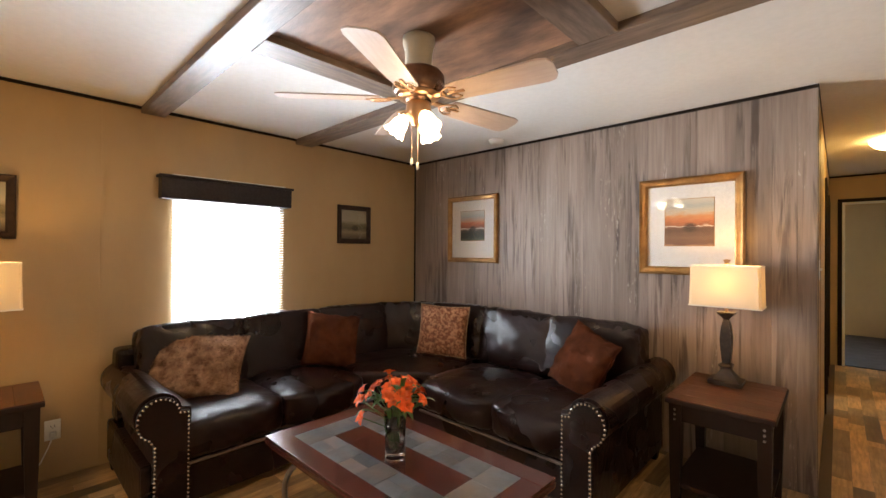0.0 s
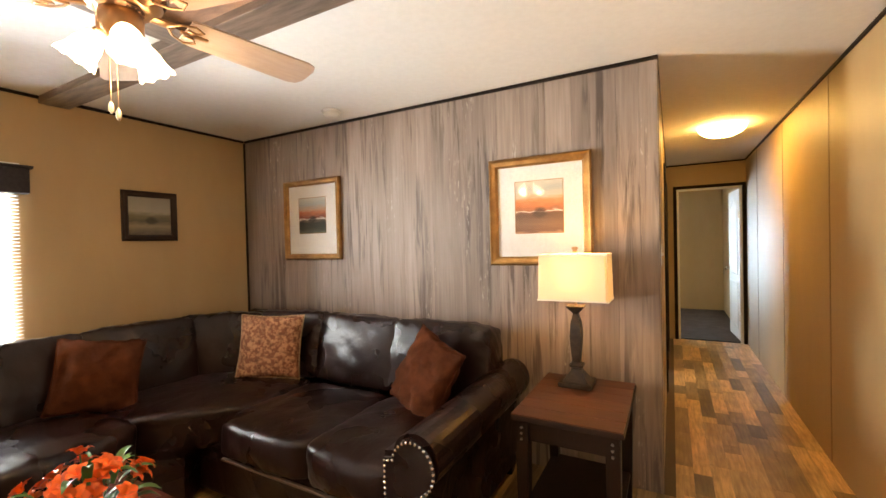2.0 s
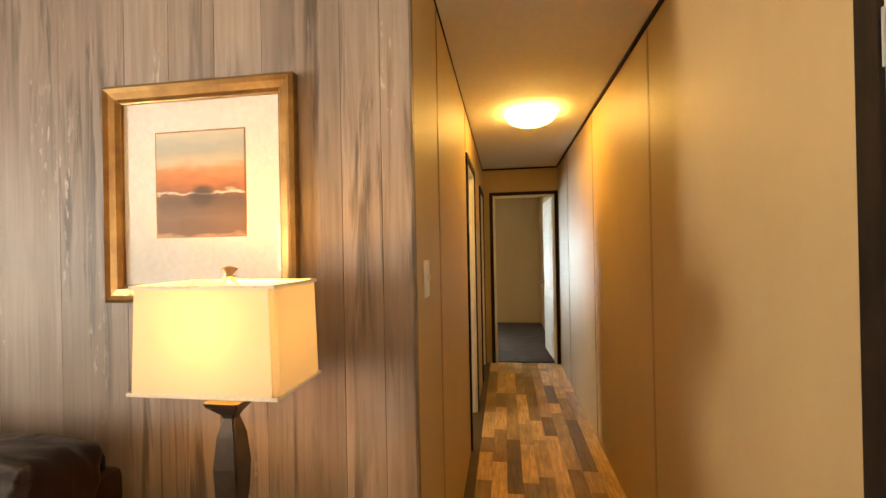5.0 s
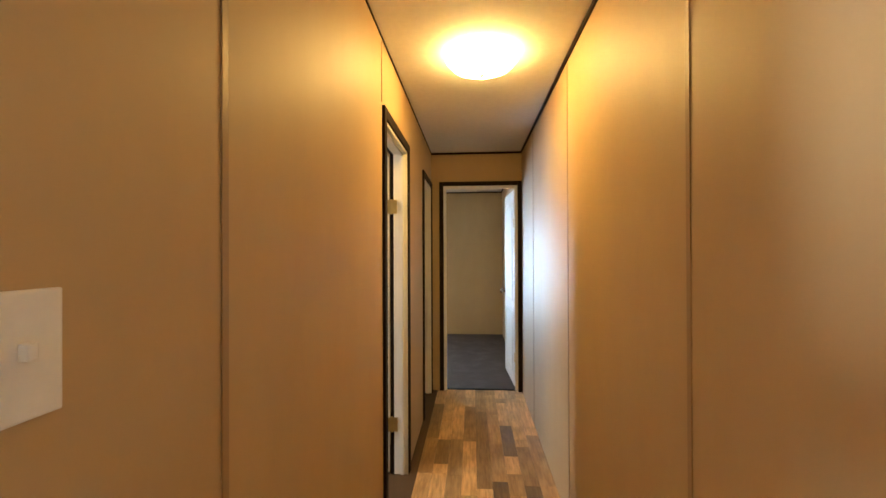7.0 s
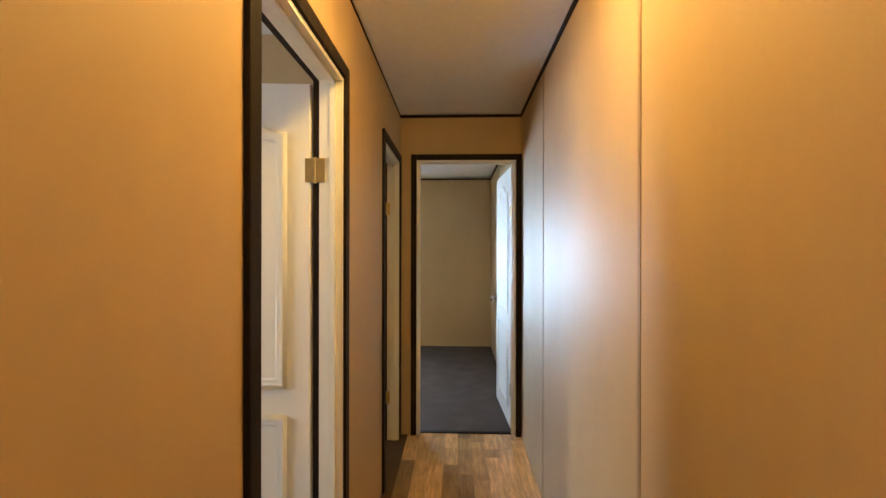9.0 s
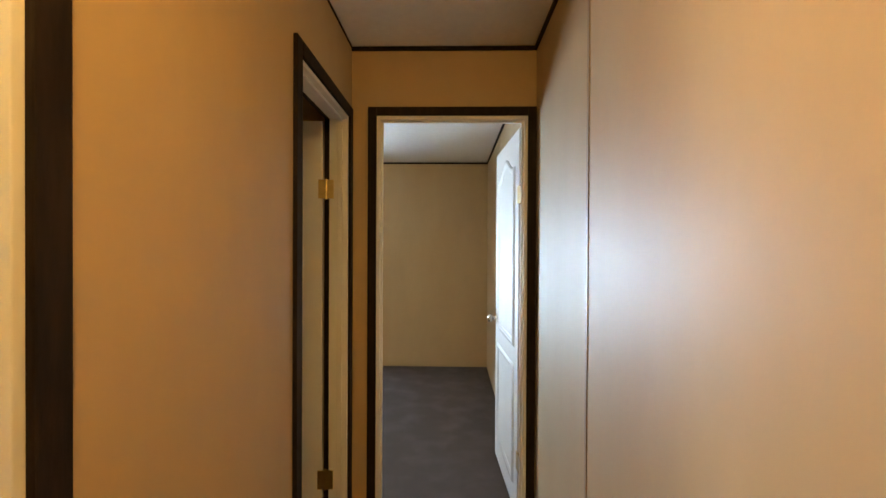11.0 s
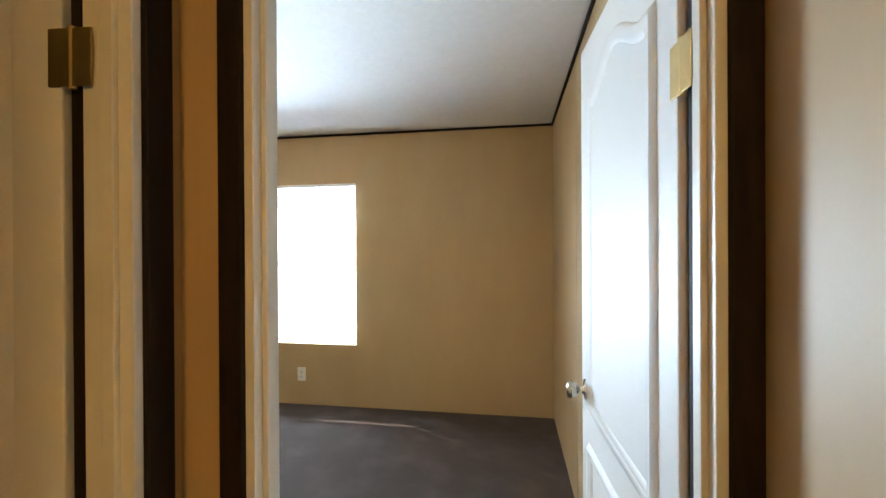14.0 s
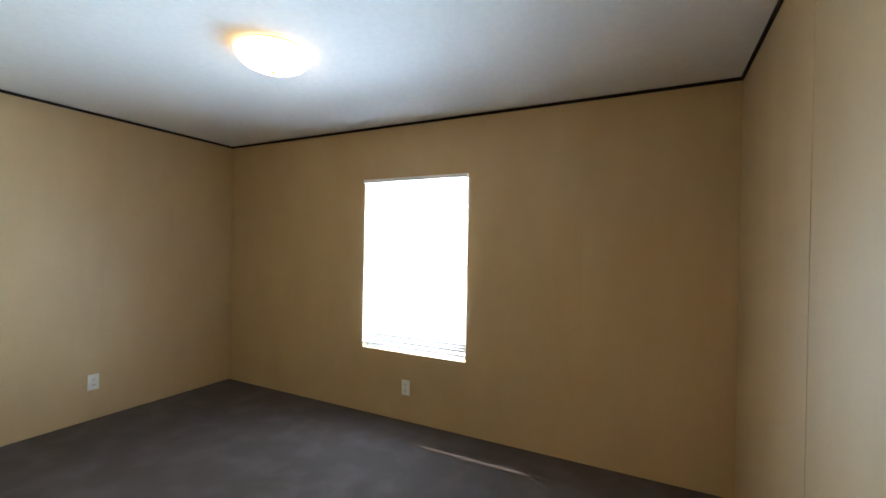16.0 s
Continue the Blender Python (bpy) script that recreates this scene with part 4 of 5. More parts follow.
fur = scatter("throw_pillow", pose(-2.62, 1.14, 0.488, -50, 3, 60), 0.52, 0.46, 0.17, M_FUR, "shaggy brown faux-fur cushion slumped on the sofa", 3, 0.030)
tuft = bmesh.new()
skin = pillow(0.52, 0.46, 0.17, 3, 0.030)
skin.normal_update()
frng = random.Random(8)
for f in skin.faces:
    for k in range(5):
        a, b = frng.random(), frng.random()
        c = f.verts[0].co.lerp(f.verts[1].co, a).lerp(f.verts[3].co.lerp(f.verts[2].co, a), b)
        d = (f.normal + Vector((frng.uniform(-1, 1), frng.uniform(-1, 1), frng.uniform(-1.6, 0.6))) * 0.9).normalized()
        sd_ = d.cross(f.normal).normalized() * 0.0028 if d.cross(f.normal).length > 0.01 else Vector((0.0028, 0, 0))
        p = [tuft.verts.new(c - sd_), tuft.verts.new(c + sd_), tuft.verts.new(c + d * frng.uniform(0.010, 0.020))]
        tuft.faces.new(p)
skin.free()
tagged(part("fur", tuft, M_FUR, fur), kind="stuff")
scatter("throw_pillow", pose(-2.70, 2.10, 0.475, -20, 8, 62), 0.40, 0.40, 0.15, M_VELVET, "plain dark brown plush cushion leaning on the sofa back", 5, 0.022)
scatter("throw_pillow", pose(-2.30, 2.90, 0.480, -14, 2, 30), 0.42, 0.42, 0.14, M_TAPESTRY, "gold and brown patterned tapestry cushion with cord edge", 7, 0.006, M_CORD)
scatter("throw_pillow", pose(-1.17, 2.86, 0.470, -24, 14, -28), 0.41, 0.42, 0.15, M_VELVET, "plain reddish-brown plush cushion tipped against the sofa arm", 9, 0.022)


# ---- end tables and lamps ----
def end_table(m, label):
    tb = thing("end_table", m, label, "table", "end tables")
    w, d, h = 0.46, 0.63, 0.60
    top = part("tabletop", boxes((-w / 2, w / 2, -d / 2, d / 2, h - 0.030, h - 0.006), bev=0.005), M_EDARK, tb)
    n = 6
    board = None
    for i in range(n):
        y = -d / 2 + (i + 0.5) * d / n
        if board is None:
            board = part("board", boxes((-w / 2 + 0.004, w / 2 - 0.004, -d / n / 2 + 0.0012, d / n / 2 - 0.0012, -0.006, 0), bev=0.0015), M_ETOP, top)
            board.location = (0, y, h)
        else:
            again("board", board.data, top, pose(0, y, h))
    part("apron", boxes((-w / 2 + 0.03, w / 2 - 0.03, -d / 2 + 0.03, -d / 2 + 0.05, h - 0.12, h - 0.03), (-w / 2 + 0.03, w / 2 - 0.03, d / 2 - 0.05, d / 2 - 0.03, h - 0.12, h - 0.03),
                        (-w / 2 + 0.03, -w / 2 + 0.05, -d / 2 + 0.05, d / 2 - 0.05, h - 0.12, h - 0.03), (w / 2 - 0.05, w / 2 - 0.03, -d / 2 + 0.05, d / 2 - 0.05, h - 0.12, h - 0.03), bev=0.003), M_EDARK, tb)
    part("shelf", boxes((-w / 2 + 0.03, w / 2 - 0.03, -d / 2 + 0.03, d / 2 - 0.03, 0.14, 0.162), bev=0.004), M_EDARK, tb)
    for sx in (-1, 1):
        for sy in (-1, 1):
            leg = part("leg", square_lathe([(0.019, 0.003), (0.021, 0.10), (0.026, 0.30), (0.029, h - 0.03)]), M_EDARK, tb)
            leg.location = (sx * (w / 2 - 0.045), sy * (d / 2 - 0.045), 0)
    for sx in (-1, 1):
        studs = bmesh.new()
        for k in range(3):
            bmesh.ops.create_icosphere(studs, subdivisions=1, radius=0.007, matrix=Matrix.Translation((sx * (w / 2 - 0.045), -d / 2 + 0.014, h - 0.06 - k * 0.025)))
        part("stud", studs, M_IRON, tb, "small dark metal corner studs", smooth=True)
    return tb


def table_lamp(m, label, watts):
    lp = thing("table_lamp", m, label, "lamp", "table lamps")
    stem = [(0.080, 0.0), (0.080, 0.022), (0.064, 0.027), (0.052, 0.040), (0.028, 0.074), (0.023, 0.088), (0.034, 0.096), (0.034, 0.108), (0.019, 0.118), (0.026, 0.195), (0.030, 0.255), (0.024, 0.325), (0.014, 0.365), (0.018, 0.374), (0.040, 0.398), (0.043, 0.408), (0.010, 0.409)]
    part("base", square_lathe(stem), M_LAMPBASE, lp)
    part("neck", lathe([(0.008, 0.407), (0.008, 0.50), (0.016, 0.50), (0.016, 0.545)], 16), M_FANBRASS, lp, "brass lamp neck and socket", smooth=False)
    w, d, z0, z1 = 0.345, 0.20, 0.440, 0.675
    t = 0.002
    bm = bmesh.new()
    for (a, b), s in ((((w / 2, d / 2)), 1),):
        a2, b2 = a * 0.965, b * 0.965
        lo = [bm.verts.new(p) for p in ((-a, -b, z0), (a, -b, z0), (a, b, z0), (-a, b, z0))]
        hi = [bm.verts.new(p) for p in ((-a2, -b2, z1), (a2, -b2, z1), (a2, b2, z1), (-a2, b2, z1))]
        for i in range(4):
            bm.faces.new((lo[i], lo[(i + 1) % 4], hi[(i + 1) % 4], hi[i]))
    bmesh.ops.bevel(bm, geom=[e for e in bm.edges if abs(e.verts[0].co.z - e.verts[1].co.z) > 0.1], offset=0.012, segments=3, affect="EDGES")
    shade = part("shade", bm, M_SHADE, lp, "cream rectangular linen shade, lit")
    for z, k in ((z0, 1.0), (z1 - 0.008, 0.966)):
        a, b = w / 2 * k + 0.001, d / 2 * k + 0.001
        part("shade_trim", boxes((-a, a, -b, -b + 0.003, z, z + 0.008), (-a, a, b - 0.003, b, z, z + 0.008), (-a, -a + 0.003, -b + 0.003, b - 0.003, z, z + 0.008), (a - 0.003, a, -b + 0.003, b - 0.003, z, z + 0.008)), M_SHADETRIM, shade)
    part("harp", tube([(-0.01, 0, 0.53), (-0.055, 0, 0.58), (-0.05, 0, 0.65), (0, 0, 0.685), (0.05, 0, 0.65), (0.055, 0, 0.58), (0.01, 0, 0.53)], 0.0022, 6), M_FANBRASS, lp, smooth=True)
    part("finial", lathe([(0.005, 0.683), (0.016, 0.688), (0.007, 0.692), (0.020, 0.706), (0.004, 0.712)], 16), M_FANBRASS, lp, "brass finial", smooth=True)
    p = m @ Vector((0, 0, 0.585))
    bulb("lamp_bulb", p, watts, WARM, 0.035)
    return lp


end_table(pose(-0.345, 3.09, 0), "dark walnut end table with planked top")
table_lamp(pose(-0.384, 3.268, 0.601), "bronze square-stem table lamp with lit cream shade", LAMP_W)
end_table(pose(-2.975, 0.24, 0), "dark walnut end table beside the sofa arm")
table_lamp(pose(-2.95, 0.305, 0.601, 0, 0, 90), "bronze square-stem table lamp with lit cream shade beside the window wall", LAMP_W)


# ---- coffee table, vase and flowers ----
TX0, TX1, TY0, TY1, TZ = -1.865, -0.705, 1.250, 1.870, 0.480
coffee = thing("coffee_table", I4, "cherry wood coffee table inlaid with grey slate tiles", "table")
bw = 0.095
topc = part("tabletop", boxes((TX0, TX1, TY0, TY1, TZ - 0.042, TZ - 0.010), bev=0.008), M_CHERRY, coffee)
part("border", boxes((TX0 + 0.002, TX1 - 0.002, TY0 + 0.002, TY0 + bw, TZ - 0.010, TZ), (TX0 + 0.002, TX1 - 0.002, TY1 - bw, TY1 - 0.002, TZ - 0.010, TZ), (TX0 + 0.002, TX0 + bw, TY0 + bw, TY1 - bw, TZ - 0.010, TZ), (TX1 - bw, TX1 - 0.002, TY0 + bw, TY1 - bw, TZ - 0.010, TZ), bev=0.002), M_CHERRY, topc)
ix0, ix1, iy0, iy1 = TX0 + bw, TX1 - bw, TY0 + bw, TY1 - bw
tw = 0.135
part("centre_panel", boxes((ix0 + tw, ix1 - tw, iy0 + tw, iy1 - tw, TZ - 0.010, TZ - 0.001), bev=0.0015), M_CHERRY, topc)


def slate_tile(x0, x1, y0, y1):
    t = part("tile", boxes((x0 + 0.0012, x1 - 0.0012, y0 + 0.0012, y1 - 0.0012, TZ - 0.010, TZ - 0.001 + random.uniform(-0.0006, 0.0006)), bev=0.0012), M_SLATE, topc)


nx = 6
for row in ((iy0, iy0 + tw), (iy1 - tw, iy1)):
    for i in range(nx):
        a, b = ix0 + tw + i * (ix1 - ix0 - 2 * tw) / nx, ix0 + tw + (i + 1) * (ix1 - ix0 - 2 * tw) / nx
        if i % 2:
            slate_tile(a, b, row[0], row[1])
        else:
            slate_tile(a, b, row[0], row[0] + tw * 0.5)
            slate_tile(a, b, row[0] + tw * 0.5, row[1])
for c in ((ix0, ix0 + tw), (ix1 - tw, ix1)):
    for i in range(3):
        slate_tile(c[0], c[1], iy0 + i * (iy1 - iy0) / 3, iy0 + (i + 1) * (iy1 - iy0) / 3)
for sx, ex in ((1, TX0 + 0.14), (-1, TX1 - 0.14)):
    for sy, ey in ((1, TY0 + 0.07), (-1, TY1 - 0.07)):
        pts = [(ex + sx * (0.10 - 0.20 * math.sin(math.pi * s) ** 1 * 0.9), ey, 0.012 + s * (TZ - 0.055)) for s in [k / 12 for k in range(13)]]
        part("leg", tube(pts, 0.013, 10), M_IRON, coffee, "curved pewter metal leg", smooth=True)
    part("stretcher", tube([(ex + sx * 0.10, TY0 + 0.07, 0.016), (ex + sx * 0.10, TY1 - 0.07, 0.016)], 0.010, 8), M_IRON, coffee, smooth=True)

VX, VY = -1.265, 1.535
vase = thing("flower_vase", pose(VX, VY, TZ + 0.001), "clear glass cylinder vase with dark pebbles", "vase")
part("glass", lathe([(0.041, 0.0), (0.044, 0.004), (0.042, 0.09), (0.047, 0.190), (0.0445, 0.190), (0.039, 0.09), (0.039, 0.012)], 28), M_VASE, vase, smooth=True)
peb = bmesh.new()
for i in range(46):
    a, r = random.uniform(0, 6.28), 0.030 * math.sqrt(random.random())
    bmesh.ops.create_icosphere(peb, subdivisions=1, radius=random.uniform(0.005, 0.0085), matrix=Matrix.Translation((r * math.cos(a), r * math.sin(a), 0.021 + 0.055 * random.random())))
part("pebbles", peb, M_PEBBLE, vase, "dark pebbles in the vase", smooth=True)

bouquet = thing("flower_bouquet", pose(VX, VY, TZ), "orange lily-like flowers with green stems standing in the vase", "flowers")


def petal_mesh(length, width):
    bm = bmesh.new()
    N = 6
    rows = []
    for i in range(N + 1):
        s = i / N
        w = width * math.sin(math.pi * min(1, 0.12 + s * 0.88)) ** 0.8 / 2 + 0.0008
        x = length * (s - 0.12 * s * s)
        z = length * (0.75 * s - 0.75 * s ** 2.2)
        rows.append([bm.verts.new((x, -w, z + 0.15 * w)), bm.verts.new((x, 0, z - 0.2 * w)), bm.verts.new((x, w, z + 0.15 * w))])
    for a, b in zip(rows, rows[1:]):
        for k in range(2):
            bm.faces.new((a[k], b[k], b[k + 1], a[k + 1]))
    return bm


first_petal = None
rng = random.Random(4)
heads = []
for i in range(34):
    a = rng.uniform(0, 6.28)
    e = rng.uniform(0.0, 1.0)
    r = 0.035 + 0.125 * e
    z = 0.325 - 0.095 * e ** 1.6 + rng.uniform(-0.03, 0.02)
    heads.append(Vector((r * math.cos(a) * 1.1, r * math.sin(a), z)))
for hd in heads:
    mid_pt = Vector((hd.x * 0.35, hd.y * 0.35, hd.z * 0.72))
    stem = part("stem", tube([(hd.x * 0.06, hd.y * 0.06, 0.03), mid_pt, hd], 0.0020, 5), M_STEM, bouquet, smooth=True)
    out = Vector((hd.x, hd.y, 0.10)).normalized()
    rot = out.to_track_quat("Z", "Y").to_matrix().to_4x4()
    for k in range(6):
        m = Matrix.Translation(hd) @ rot @ Matrix.Rotation(radians(60 * k + rng.uniform(-10, 10)), 4, "Z") @ Matrix.Rotation(radians(rng.uniform(-35, -5)), 4, "Y")
        if first_petal is None:
            first_petal = part("petal", petal_mesh(0.037, 0.021), M_PETAL, stem, smooth=True)
            first_petal.matrix_basis = m
        else:
            again("petal", first_petal.data, stem, m)
first_leaf = None
for i in range(26):
    a, e = rng.uniform(0, 6.28), rng.uniform(0.3, 1)
    at = Vector((0.09 * e * math.cos(a), 0.09 * e * math.sin(a), 0.19 + 0.12 * rng.random()))
    m = Matrix.Translation(at) @ Matrix.Rotation(a, 4, "Z") @ Matrix.Rotation(radians(rng.uniform(-50, 20)), 4, "Y")
    if first_leaf is None:
        first_leaf = part("leaf", petal_mesh(0.095, 0.022), M_LEAF, bouquet, smooth=True)
        first_leaf.matrix_basis = m
    else:
        again("leaf", first_leaf.data, bouquet, m)


# ---- ceiling fan ----
FX, FY, FZ = -1.255, 1.645, 2.0
fan = thing("ceiling_fan", pose(FX, FY, 0), "five-blade ceiling fan with bronze motor and lit tulip shades", "fan")
part("canopy", lathe([(0.070, CZ - 0.013), (0.070, CZ - 0.04), (0.060, CZ - 0.07), (0.058, 2.150), (0.050, 2.135)], 32), M_CREAMMETAL, fan, "cream flush-mount canopy", smooth=True)
part("motor", lathe([(0.055, 2.14), (0.098, 2.128), (0.112, 2.110), (0.114, 2.055), (0.105, 2.035), (0.080, 2.022), (0.060, 2.012), (0.050, 1.995)], 40), M_BRONZE, fan, "dark bronze motor housing", smooth=True)
part("trim_ring", lathe([(0.090, 2.034), (0.1, 2.026), (0.085, 2.012), (0.06, 2.006)], 40), M_FANBRASS, fan, "brass trim ring", smooth=True)
part("light_fitter", lathe([(0.050, 1.998), (0.054, 1.98), (0.054, 1.935), (0.040, 1.92), (0.030, 1.90), (0.012, 1.888)], 32), M_FANBRASS, fan, "brass light fitter", smooth=True)


def blade_mesh():
    pts = [(0.165, -0.052), (0.20, -0.060), (0.56, -0.072), (0.592, -0.062), (0.606, -0.035), (0.606, 0.035), (0.592, 0.062), (0.56, 0.072), (0.20, 0.060), (0.165, 0.052)]
    bm = bmesh.new()
    lo, hi = [bm.verts.new((x, y, -0.003)) for x, y in pts], [bm.verts.new((x, y, 0.003)) for x, y in pts]
    bm.faces.new(lo[::-1])
    bm.faces.new(hi)
    for i in range(len(pts)):
        bm.faces.new((lo[i], lo[(i + 1) % len(pts)], hi[(i + 1) % len(pts)], hi[i]))
    return bm


def iron_mesh():
    bm = boxes((0.075, 0.135, -0.014, 0.014, -0.004, 0.004), (0.150, 0.23, -0.006, 0.006, -0.010, -0.004), bev=0.002)
    tmp = bpy.data.meshes.new("scroll")
    for s in (-1, 1):
        t = tube([(0.115, 0, -0.006), (0.14, s * 0.03, -0.008), (0.175, s * 0.045, -0.009), (0.205, s * 0.03, -0.009), (0.19, s * 0.012, -0.008), (0.165, s * 0.016, -0.008)], 0.0036, 7)
        t.to_mesh(tmp)
        t.free()
        bm.from_mesh(tmp)
    return bm


blade = iron = None
for k in range(5):
    m = pose(0, 0, FZ + 0.012, 0, 0, 11 + 72 * k) @ pose(0, 0, 0, -12, 0, 0)
    if blade is None:
        blade = part("blade", blade_mesh(), M_BLADE, fan, "pale maple fan blade")
        blade.matrix_basis = m
        iron = part("blade_iron", iron_mesh(), M_FANBRASS, fan, "scrolled brass blade bracket", smooth=True)
        iron.matrix_basis = m
    else:
        tagged(again("blade", blade.data, fan, m), "pale maple fan blade")
        tagged(again("blade_iron", iron.data, fan, m), "scrolled brass blade bracket")
tulip = None
for k in range(3):
    a = radians(224 + 120 * k)
    m = Matrix.Translation((0.055 * math.cos(a), 0.055 * math.sin(a), 1.935)) @ Matrix.Rotation(a, 4, "Z") @ Matrix.Rotation(radians(-36), 4, "Y") @ Matrix.Scale(0.82, 4)
    part("lamp_arm", tube([(0.035 * math.cos(a), 0.035 * math.sin(a), 1.95), (0.06 * math.cos(a), 0.06 * math.sin(a), 1.94)], 0.012, 8), M_FANBRASS, fan, smooth=True)
    if tulip is None:
        prof = [(0.020, 0.0), (0.030, -0.015), (0.042, -0.045), (0.046, -0.075), (0.060, -0.110), (0.057, -0.110), (0.043, -0.075), (0.039, -0.045), (0.027, -0.015), (0.017, 0.0)]
        bm = lathe(prof, 28, closed=True)
        for v in bm.verts:
            if v.co.z < -0.09:
                v.co.z += 0.006 * math.cos(8 * math.atan2(v.co.y, v.co.x))
        tulip = part("tulip_shade", bm, M_TULIP, fan, "lit frosted tulip glass", smooth=True)
        tulip.matrix_basis = m
    else:
        tagged(again("tulip_shade", tulip.data, fan, m), "lit frosted tulip glass")
    bulb("fan_bulb", Matrix.Translation((FX, FY, 0)) @ m @ Vector((0, 0, -0.125)), FAN_W, (1.0, 0.66, 0.34), 0.03)
for dx_, z1 in ((0.018, 1.73), (-0.020, 1.755)):
    part("pull_chain", tube([(dx_, -0.02, 1.90), (dx_, -0.02, z1)], 0.0012, 5), M_FANBRASS, fan)
    part("chain_fob", lathe([(0.002, z1), (0.006, z1 - 0.008), (0.007, z1 - 0.022), (0.003, z1 - 0.032)], 10, (dx_, -0.02, 0)), M_CREAMMETAL, fan, "small cream pull fob", smooth=True)


# ---- pictures ----
def picture(name, m, w, h, fw, frame_mat, art_mat, mat_margin, label, depth=0.026, group=""):
    """A framed picture on a wall: x along the wall, z up, front towards -y; centre at the origin."""
    pc = thing(name, m, label, "picture", group)
    bm = bmesh.new()
    prof = [(0, 0), (0, -depth * 0.75), (fw * 0.18, -depth), (fw * 0.40, -depth * 0.80), (fw * 0.78, -depth * 0.72), (fw * 0.92, -depth * 0.45), (fw, -depth * 0.40), (fw, 0)]
    rings = []
    for d, y in prof:
        a, b = w / 2 - d, h / 2 - d
        rings.append([bm.verts.new(p) for p in ((-a, y, -b), (a, y, -b), (a, y, b), (-a, y, b))])
    for r, s in zip(rings, rings[1:] + rings[:1]):
        for i in range(4):
            bm.faces.new((r[i], r[(i + 1) % 4], s[(i + 1) % 4], s[i]))
    bmesh.ops.recalc_face_normals(bm, faces=bm.faces)
    part("frame", bm, frame_mat, pc)
    a, b = w / 2 - fw, h / 2 - fw
    if mat_margin:
        mx, mz0, mz1 = mat_margin
        part("mat_board", boxes((-a, a, -0.007, -0.004, -b, b)), M_MATBOARD, pc, "white mat board")
        part("mat_bevel", boxes((-a + mx - 0.004, a - mx + 0.004, -0.0078, -0.0068, -b + mz0 - 0.004, b - mz1 + 0.004)), frame_mat, pc, "thin gilt line round the print")
        part("print", boxes((-a + mx, a - mx, -0.0088, -0.0070, -b + mz0, b - mz1)), art_mat, pc, "sunset landscape print")
    else:
        part("print", boxes((-a, a, -0.007, -0.004, -b, b)), art_mat, pc, "muted landscape print")
    g = part("glass", sheet(-a, a, -0.0105, -b, b), M_PICGLASS, pc)
    g.visible_shadow = False
    return pc


picture("framed_picture", pose(-2.458, WY - 0.001, 1.559), 0.60, 0.635, 0.045, M_GILT, M_ARTDARK, (0.112, 0.165, 0.10), "gold-framed print of a red hill over dark water, white mat", 0.034, group="gold-framed prints")
picture("framed_picture", pose(-0.630, WY - 0.001, 1.524), 0.607, 0.642, 0.052, M_GILT, M_ART, (0.110, 0.140, 0.092), "gold-framed sunset landscape print with white mat above the lamp", 0.036, group="gold-framed prints")
picture("small_picture", pose(WX + 0.001, 2.708, 1.592, 0, 0, 90), 0.365, 0.355, 0.042, M_BLACKFRAME, M_ARTDIM, None, "small dark-framed muted landscape", group="dark-framed pictures")
picture("small_picture", pose(WX + 0.001, 0.275, 1.577, 0, 0, 90), 0.365, 0.355, 0.042, M_BLACKFRAME, M_ARTDIM, None, "small dark-framed muted landscape above the end table", group="dark-framed pictures")

# ---- valance ----
val = thing("window_valance", pose(WX, 0, 0), "dark brown cloth-covered box valance over the window", "valance")
part("box", boxes((0.002, 0.088, 1.130, 2.040, 1.690, 1.832), bev=0.006), M_VALANCE, val)
part("cap", boxes((0.002, 0.100, 1.115, 2.055, 1.832, 1.850), bev=0.005), M_VALANCE, val)


# ---- ceiling fixtures ----
def dome_light(x, y, label, glass):
    dl = thing("ceiling_light", pose(x, y, CZ), label, "ceiling light", "dome ceiling lights")
    part("pan", lathe([(0.170, -0.001), (0.172, -0.008), (0.160, -0.012)], 40), M_CREAMMETAL, dl, smooth=True)
    part("glass_dome", lathe([(0.178, -0.010), (0.174, -0.030), (0.145, -0.062), (0.090, -0.086), (0.030, -0.097), (0.004, -0.098)], 40), glass, dl, "lit frosted glass dome", smooth=True)
    part("finial", lathe([(0.004, -0.097), (0.009, -0.101), (0.005, -0.109), (0.002, -0.112)], 14), M_FANBRASS, dl, smooth=True)
    return dl


dome_light(0.445, 5.36, "lit frosted dome light on the hall ceiling", M_DOME)
dome_light(-1.24, 8.82, "lit frosted dome light on the bedroom ceiling", M_DOME_COOL)
sd = thing("smoke_detector", pose(-2.02, 3.27, CZ), "round white smoke detector on the ceiling", "smoke detector")
part("base", lathe([(0.066, -0.001), (0.068, -0.010), (0.064, -0.014)], 32), M_PLASTIC, sd, smooth=True)
part("cover", lathe([(0.060, -0.013), (0.060, -0.020), (0.050, -0.036), (0.020, -0.040), (0.003, -0.040)], 32), M_PLASTIC, sd, smooth=True)


# ---- outlets and switch ----
def outlet(m, label):
    o = thing("wall_outlet", m, label, "outlet", "wall outlets")
    part("plate", boxes((-0.036, 0.036, -0.006, 0.0, -0.058, 0.058), bev=0.003), M_PLASTIC, o)
    for z in (-0.021, 0.021):
        s = part("socket", boxes((-0.017, 0.017, -0.0078, -0.005, z - 0.014, z + 0.014), bev=0.002), M_PLASTIC, o)
        part("slots", boxes((-0.009, -0.006, -0.0083, -0.0074, z - 0.005, z + 0.006), (0.006, 0.009, -0.0083, -0.0074, z - 0.005, z + 0.006), (-0.002, 0.002, -0.0083, -0.0074, z - 0.011, z - 0.007)), M_SLOT, s)
    return o


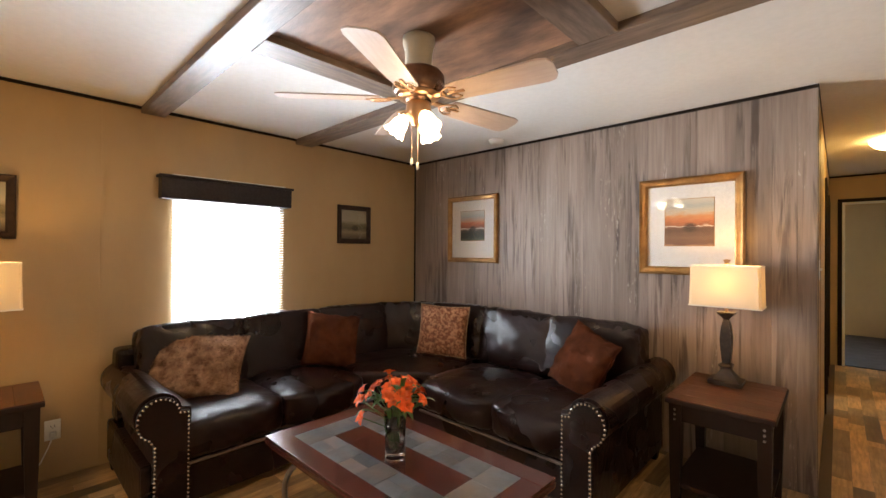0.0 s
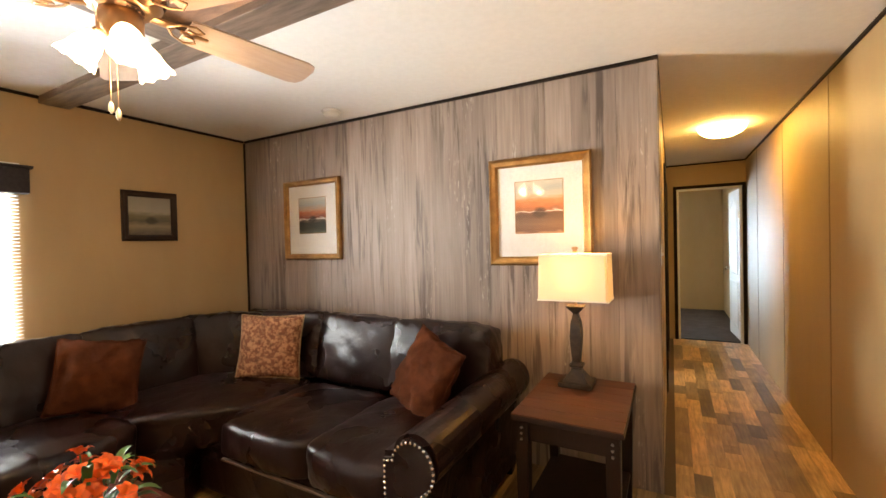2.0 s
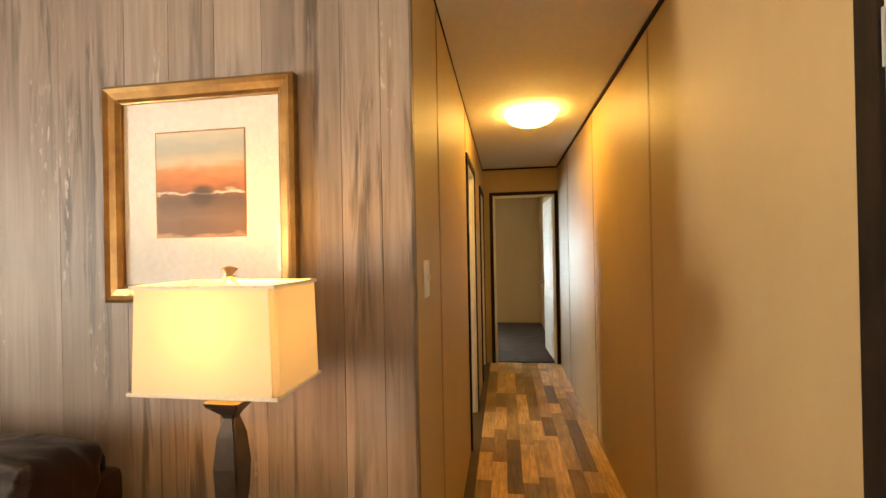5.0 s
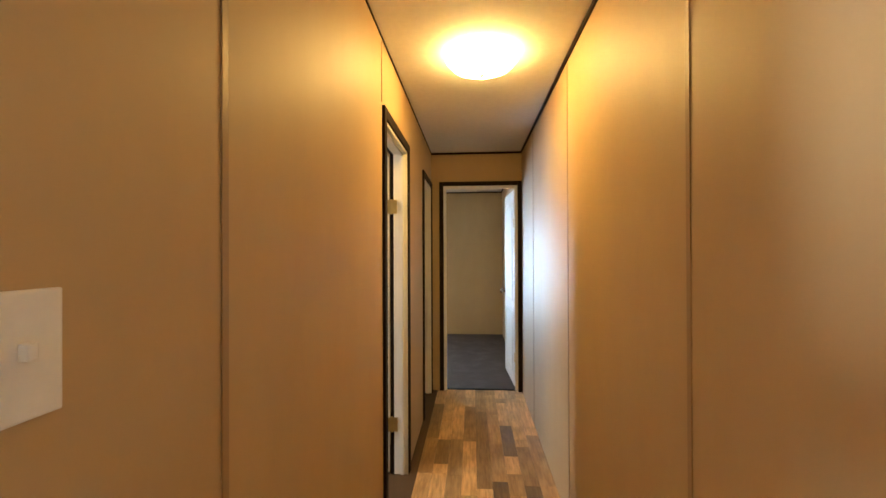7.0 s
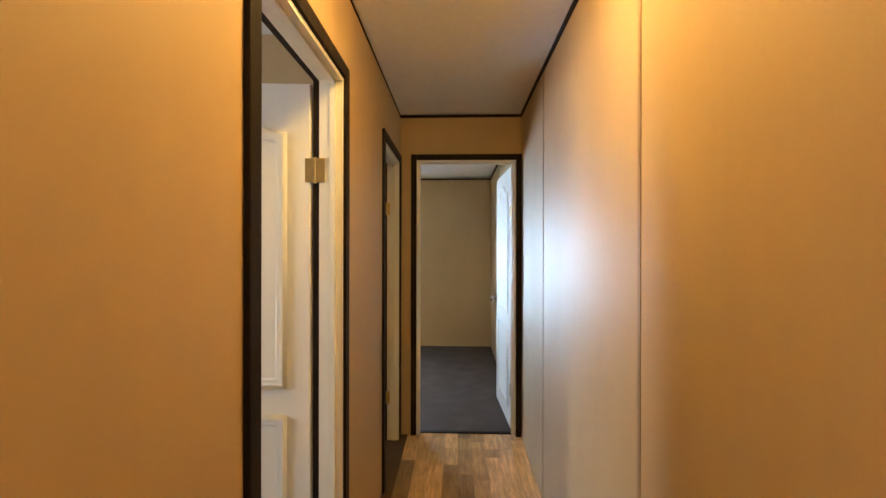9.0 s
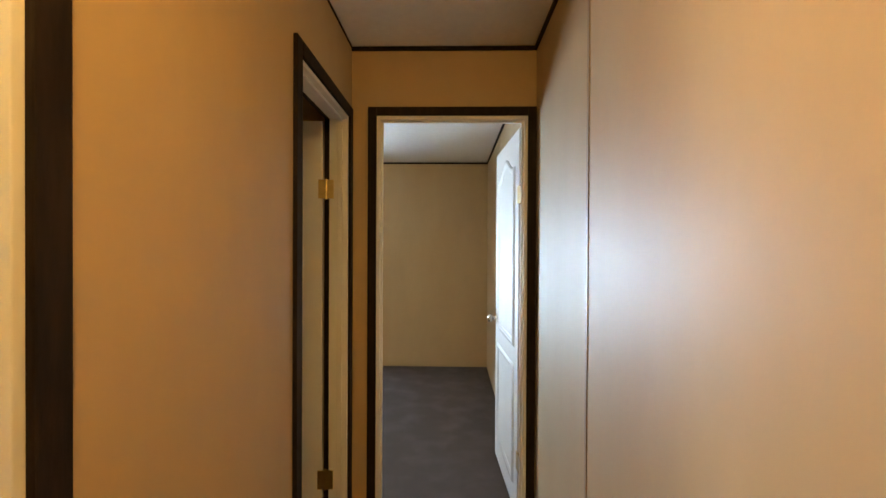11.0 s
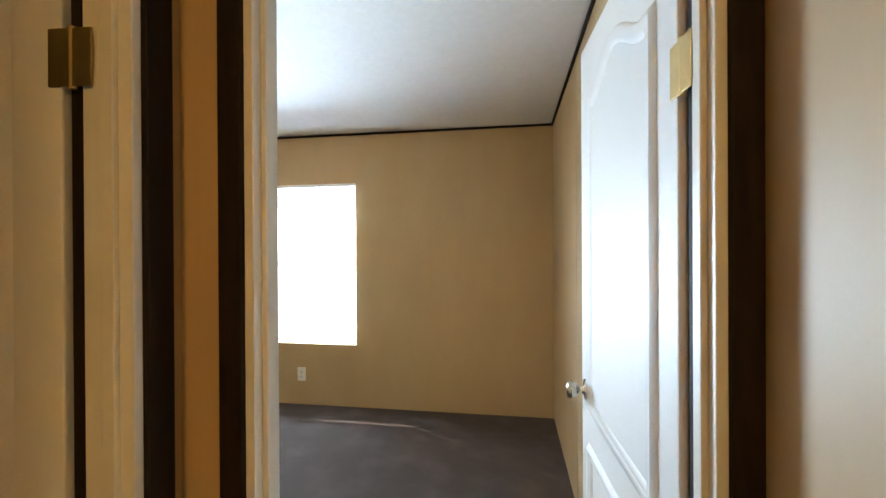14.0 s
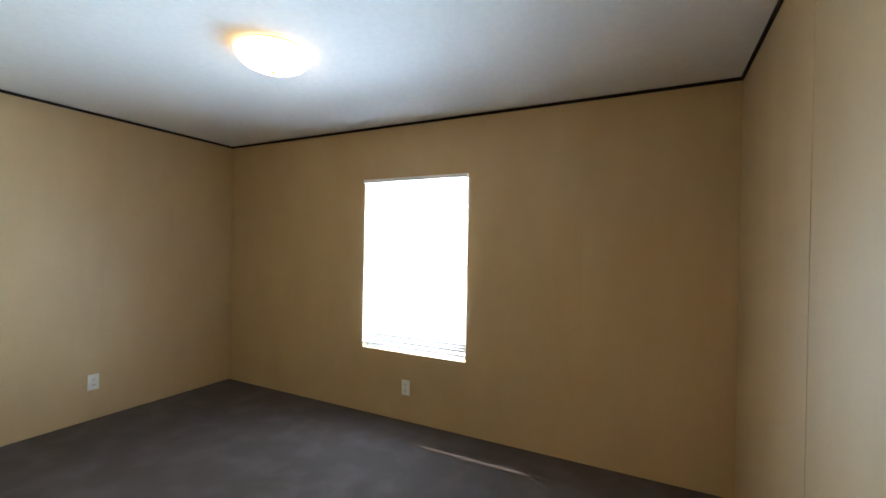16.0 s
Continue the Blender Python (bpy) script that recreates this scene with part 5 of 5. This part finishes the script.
outlet(pose(-1.226, NY, 0.262), "white duplex outlet under the bedroom window")
outlet(pose(WX, 8.975, 0.285, 0, 0, 90), "white duplex outlet low on the bedroom wall")
o = outlet(pose(WX, 0.618, 0.285, 0, 0, 90), "white duplex outlet with a plug and cord beside the sofa")
part("plug", boxes((-0.014, 0.016, -0.035, -0.0085, -0.036, -0.008), bev=0.004), M_PLASTIC, o, "white plug")
part("cord", tube([(0, -0.03, -0.03), (-0.02, -0.05, -0.08), (-0.05, -0.04, -0.16), (-0.10, -0.03, -0.24), (-0.2, -0.03, -0.272)], 0.0035, 6), M_PLASTIC, o, "white lamp cord", smooth=True)
sw = thing("light_switch", pose(HX, 3.674, 1.252, 0, 0, 90), "cream wall switch plate at the hall entrance", "switch")
part("plate", boxes((-0.036, 0.036, -0.006, 0.0, -0.058, 0.058), bev=0.003), M_PLASTIC, sw)
part("toggle", boxes((-0.005, 0.005, -0.016, -0.005, -0.004, 0.012), bev=0.002), M_PLASTIC, sw)

# ---- wood wall boards ----
wrng = random.Random(3)
kinds = {}
x = WX
while x < HX - 0.001:
    wd = wrng.choice((0.115, 0.150, 0.190, 0.235))
    if x + wd > HX - 0.05:
        wd = HX - x
    if wd not in kinds:
        kinds[wd] = part("board", boxes((0.0004, wd - 0.0004, 0.0, 0.010, 0.001, CZ - 0.001), bev=0.0012), M_BOARD, wall_wood)
        kinds[wd].location = (x, WY, 0)
    else:
        again("board", kinds[wd].data, wall_wood, pose(x, WY, 0))
    x += wd

# ---- floor strips: those along the walk one by one, the rest joined ----
SW = (EX - WX) / 46
rng = random.Random(11)
shared = {}
verts, faces = [], []


def strip_mesh(length):
    key = round(length, 3)
    if key not in shared:
        me = bpy.data.meshes.new("plank")
        b = boxes((0.0004, SW - 0.0004, 0.0004, key - 0.0004, -0.004, 0.0), bev=0.0006)
        b.to_mesh(me)
        b.free()
        me.materials.append(M_PLANK)
        shared[key] = me
    return shared[key]


count = 0
cols = int(round((EX - WX) / SW))
for c in range(cols):
    x = EX - (c + 1) * SW
    if x < WX - 0.03:
        continue
    end = DY + 0.03 if x > -0.02 else WY + 0.005
    y = SY + rng.uniform(-0.3, 0)
    while y < end:
        ln = rng.choice((0.11, 0.22, 0.34, 0.48, 0.66))
        if y + ln > end - 0.05:
            ln = end - y
        if x > -0.08 and y > 2.2 and ln in (0.11, 0.22, 0.34, 0.48, 0.66) and count < 300:
            again("plank", strip_mesh(ln), floor, pose(x, y, 0))
            count += 1
        else:
            n = len(verts)
            xa, xb, ya, yb = x + 0.0005, x + SW - 0.0005, y + 0.0005, y + ln - 0.0005
            verts += [(xa, ya, 0), (xb, ya, 0), (xb, yb, 0), (xa, yb, 0), (xa, ya, -0.004), (xb, ya, -0.004), (xb, yb, -0.004), (xa, yb, -0.004)]
            faces += [(n, n + 1, n + 2, n + 3), (n, n + 4, n + 5, n + 1), (n + 1, n + 5, n + 6, n + 2), (n + 2, n + 6, n + 7, n + 3), (n + 3, n + 7, n + 4, n)]
        y += ln
me = bpy.data.meshes.new("plank_field")
me.from_pydata(verts, [], faces)
me.materials.append(M_PLANKS)
field = new("plank_field", me)
field.parent = floor
tagged(field, kind="stuff")
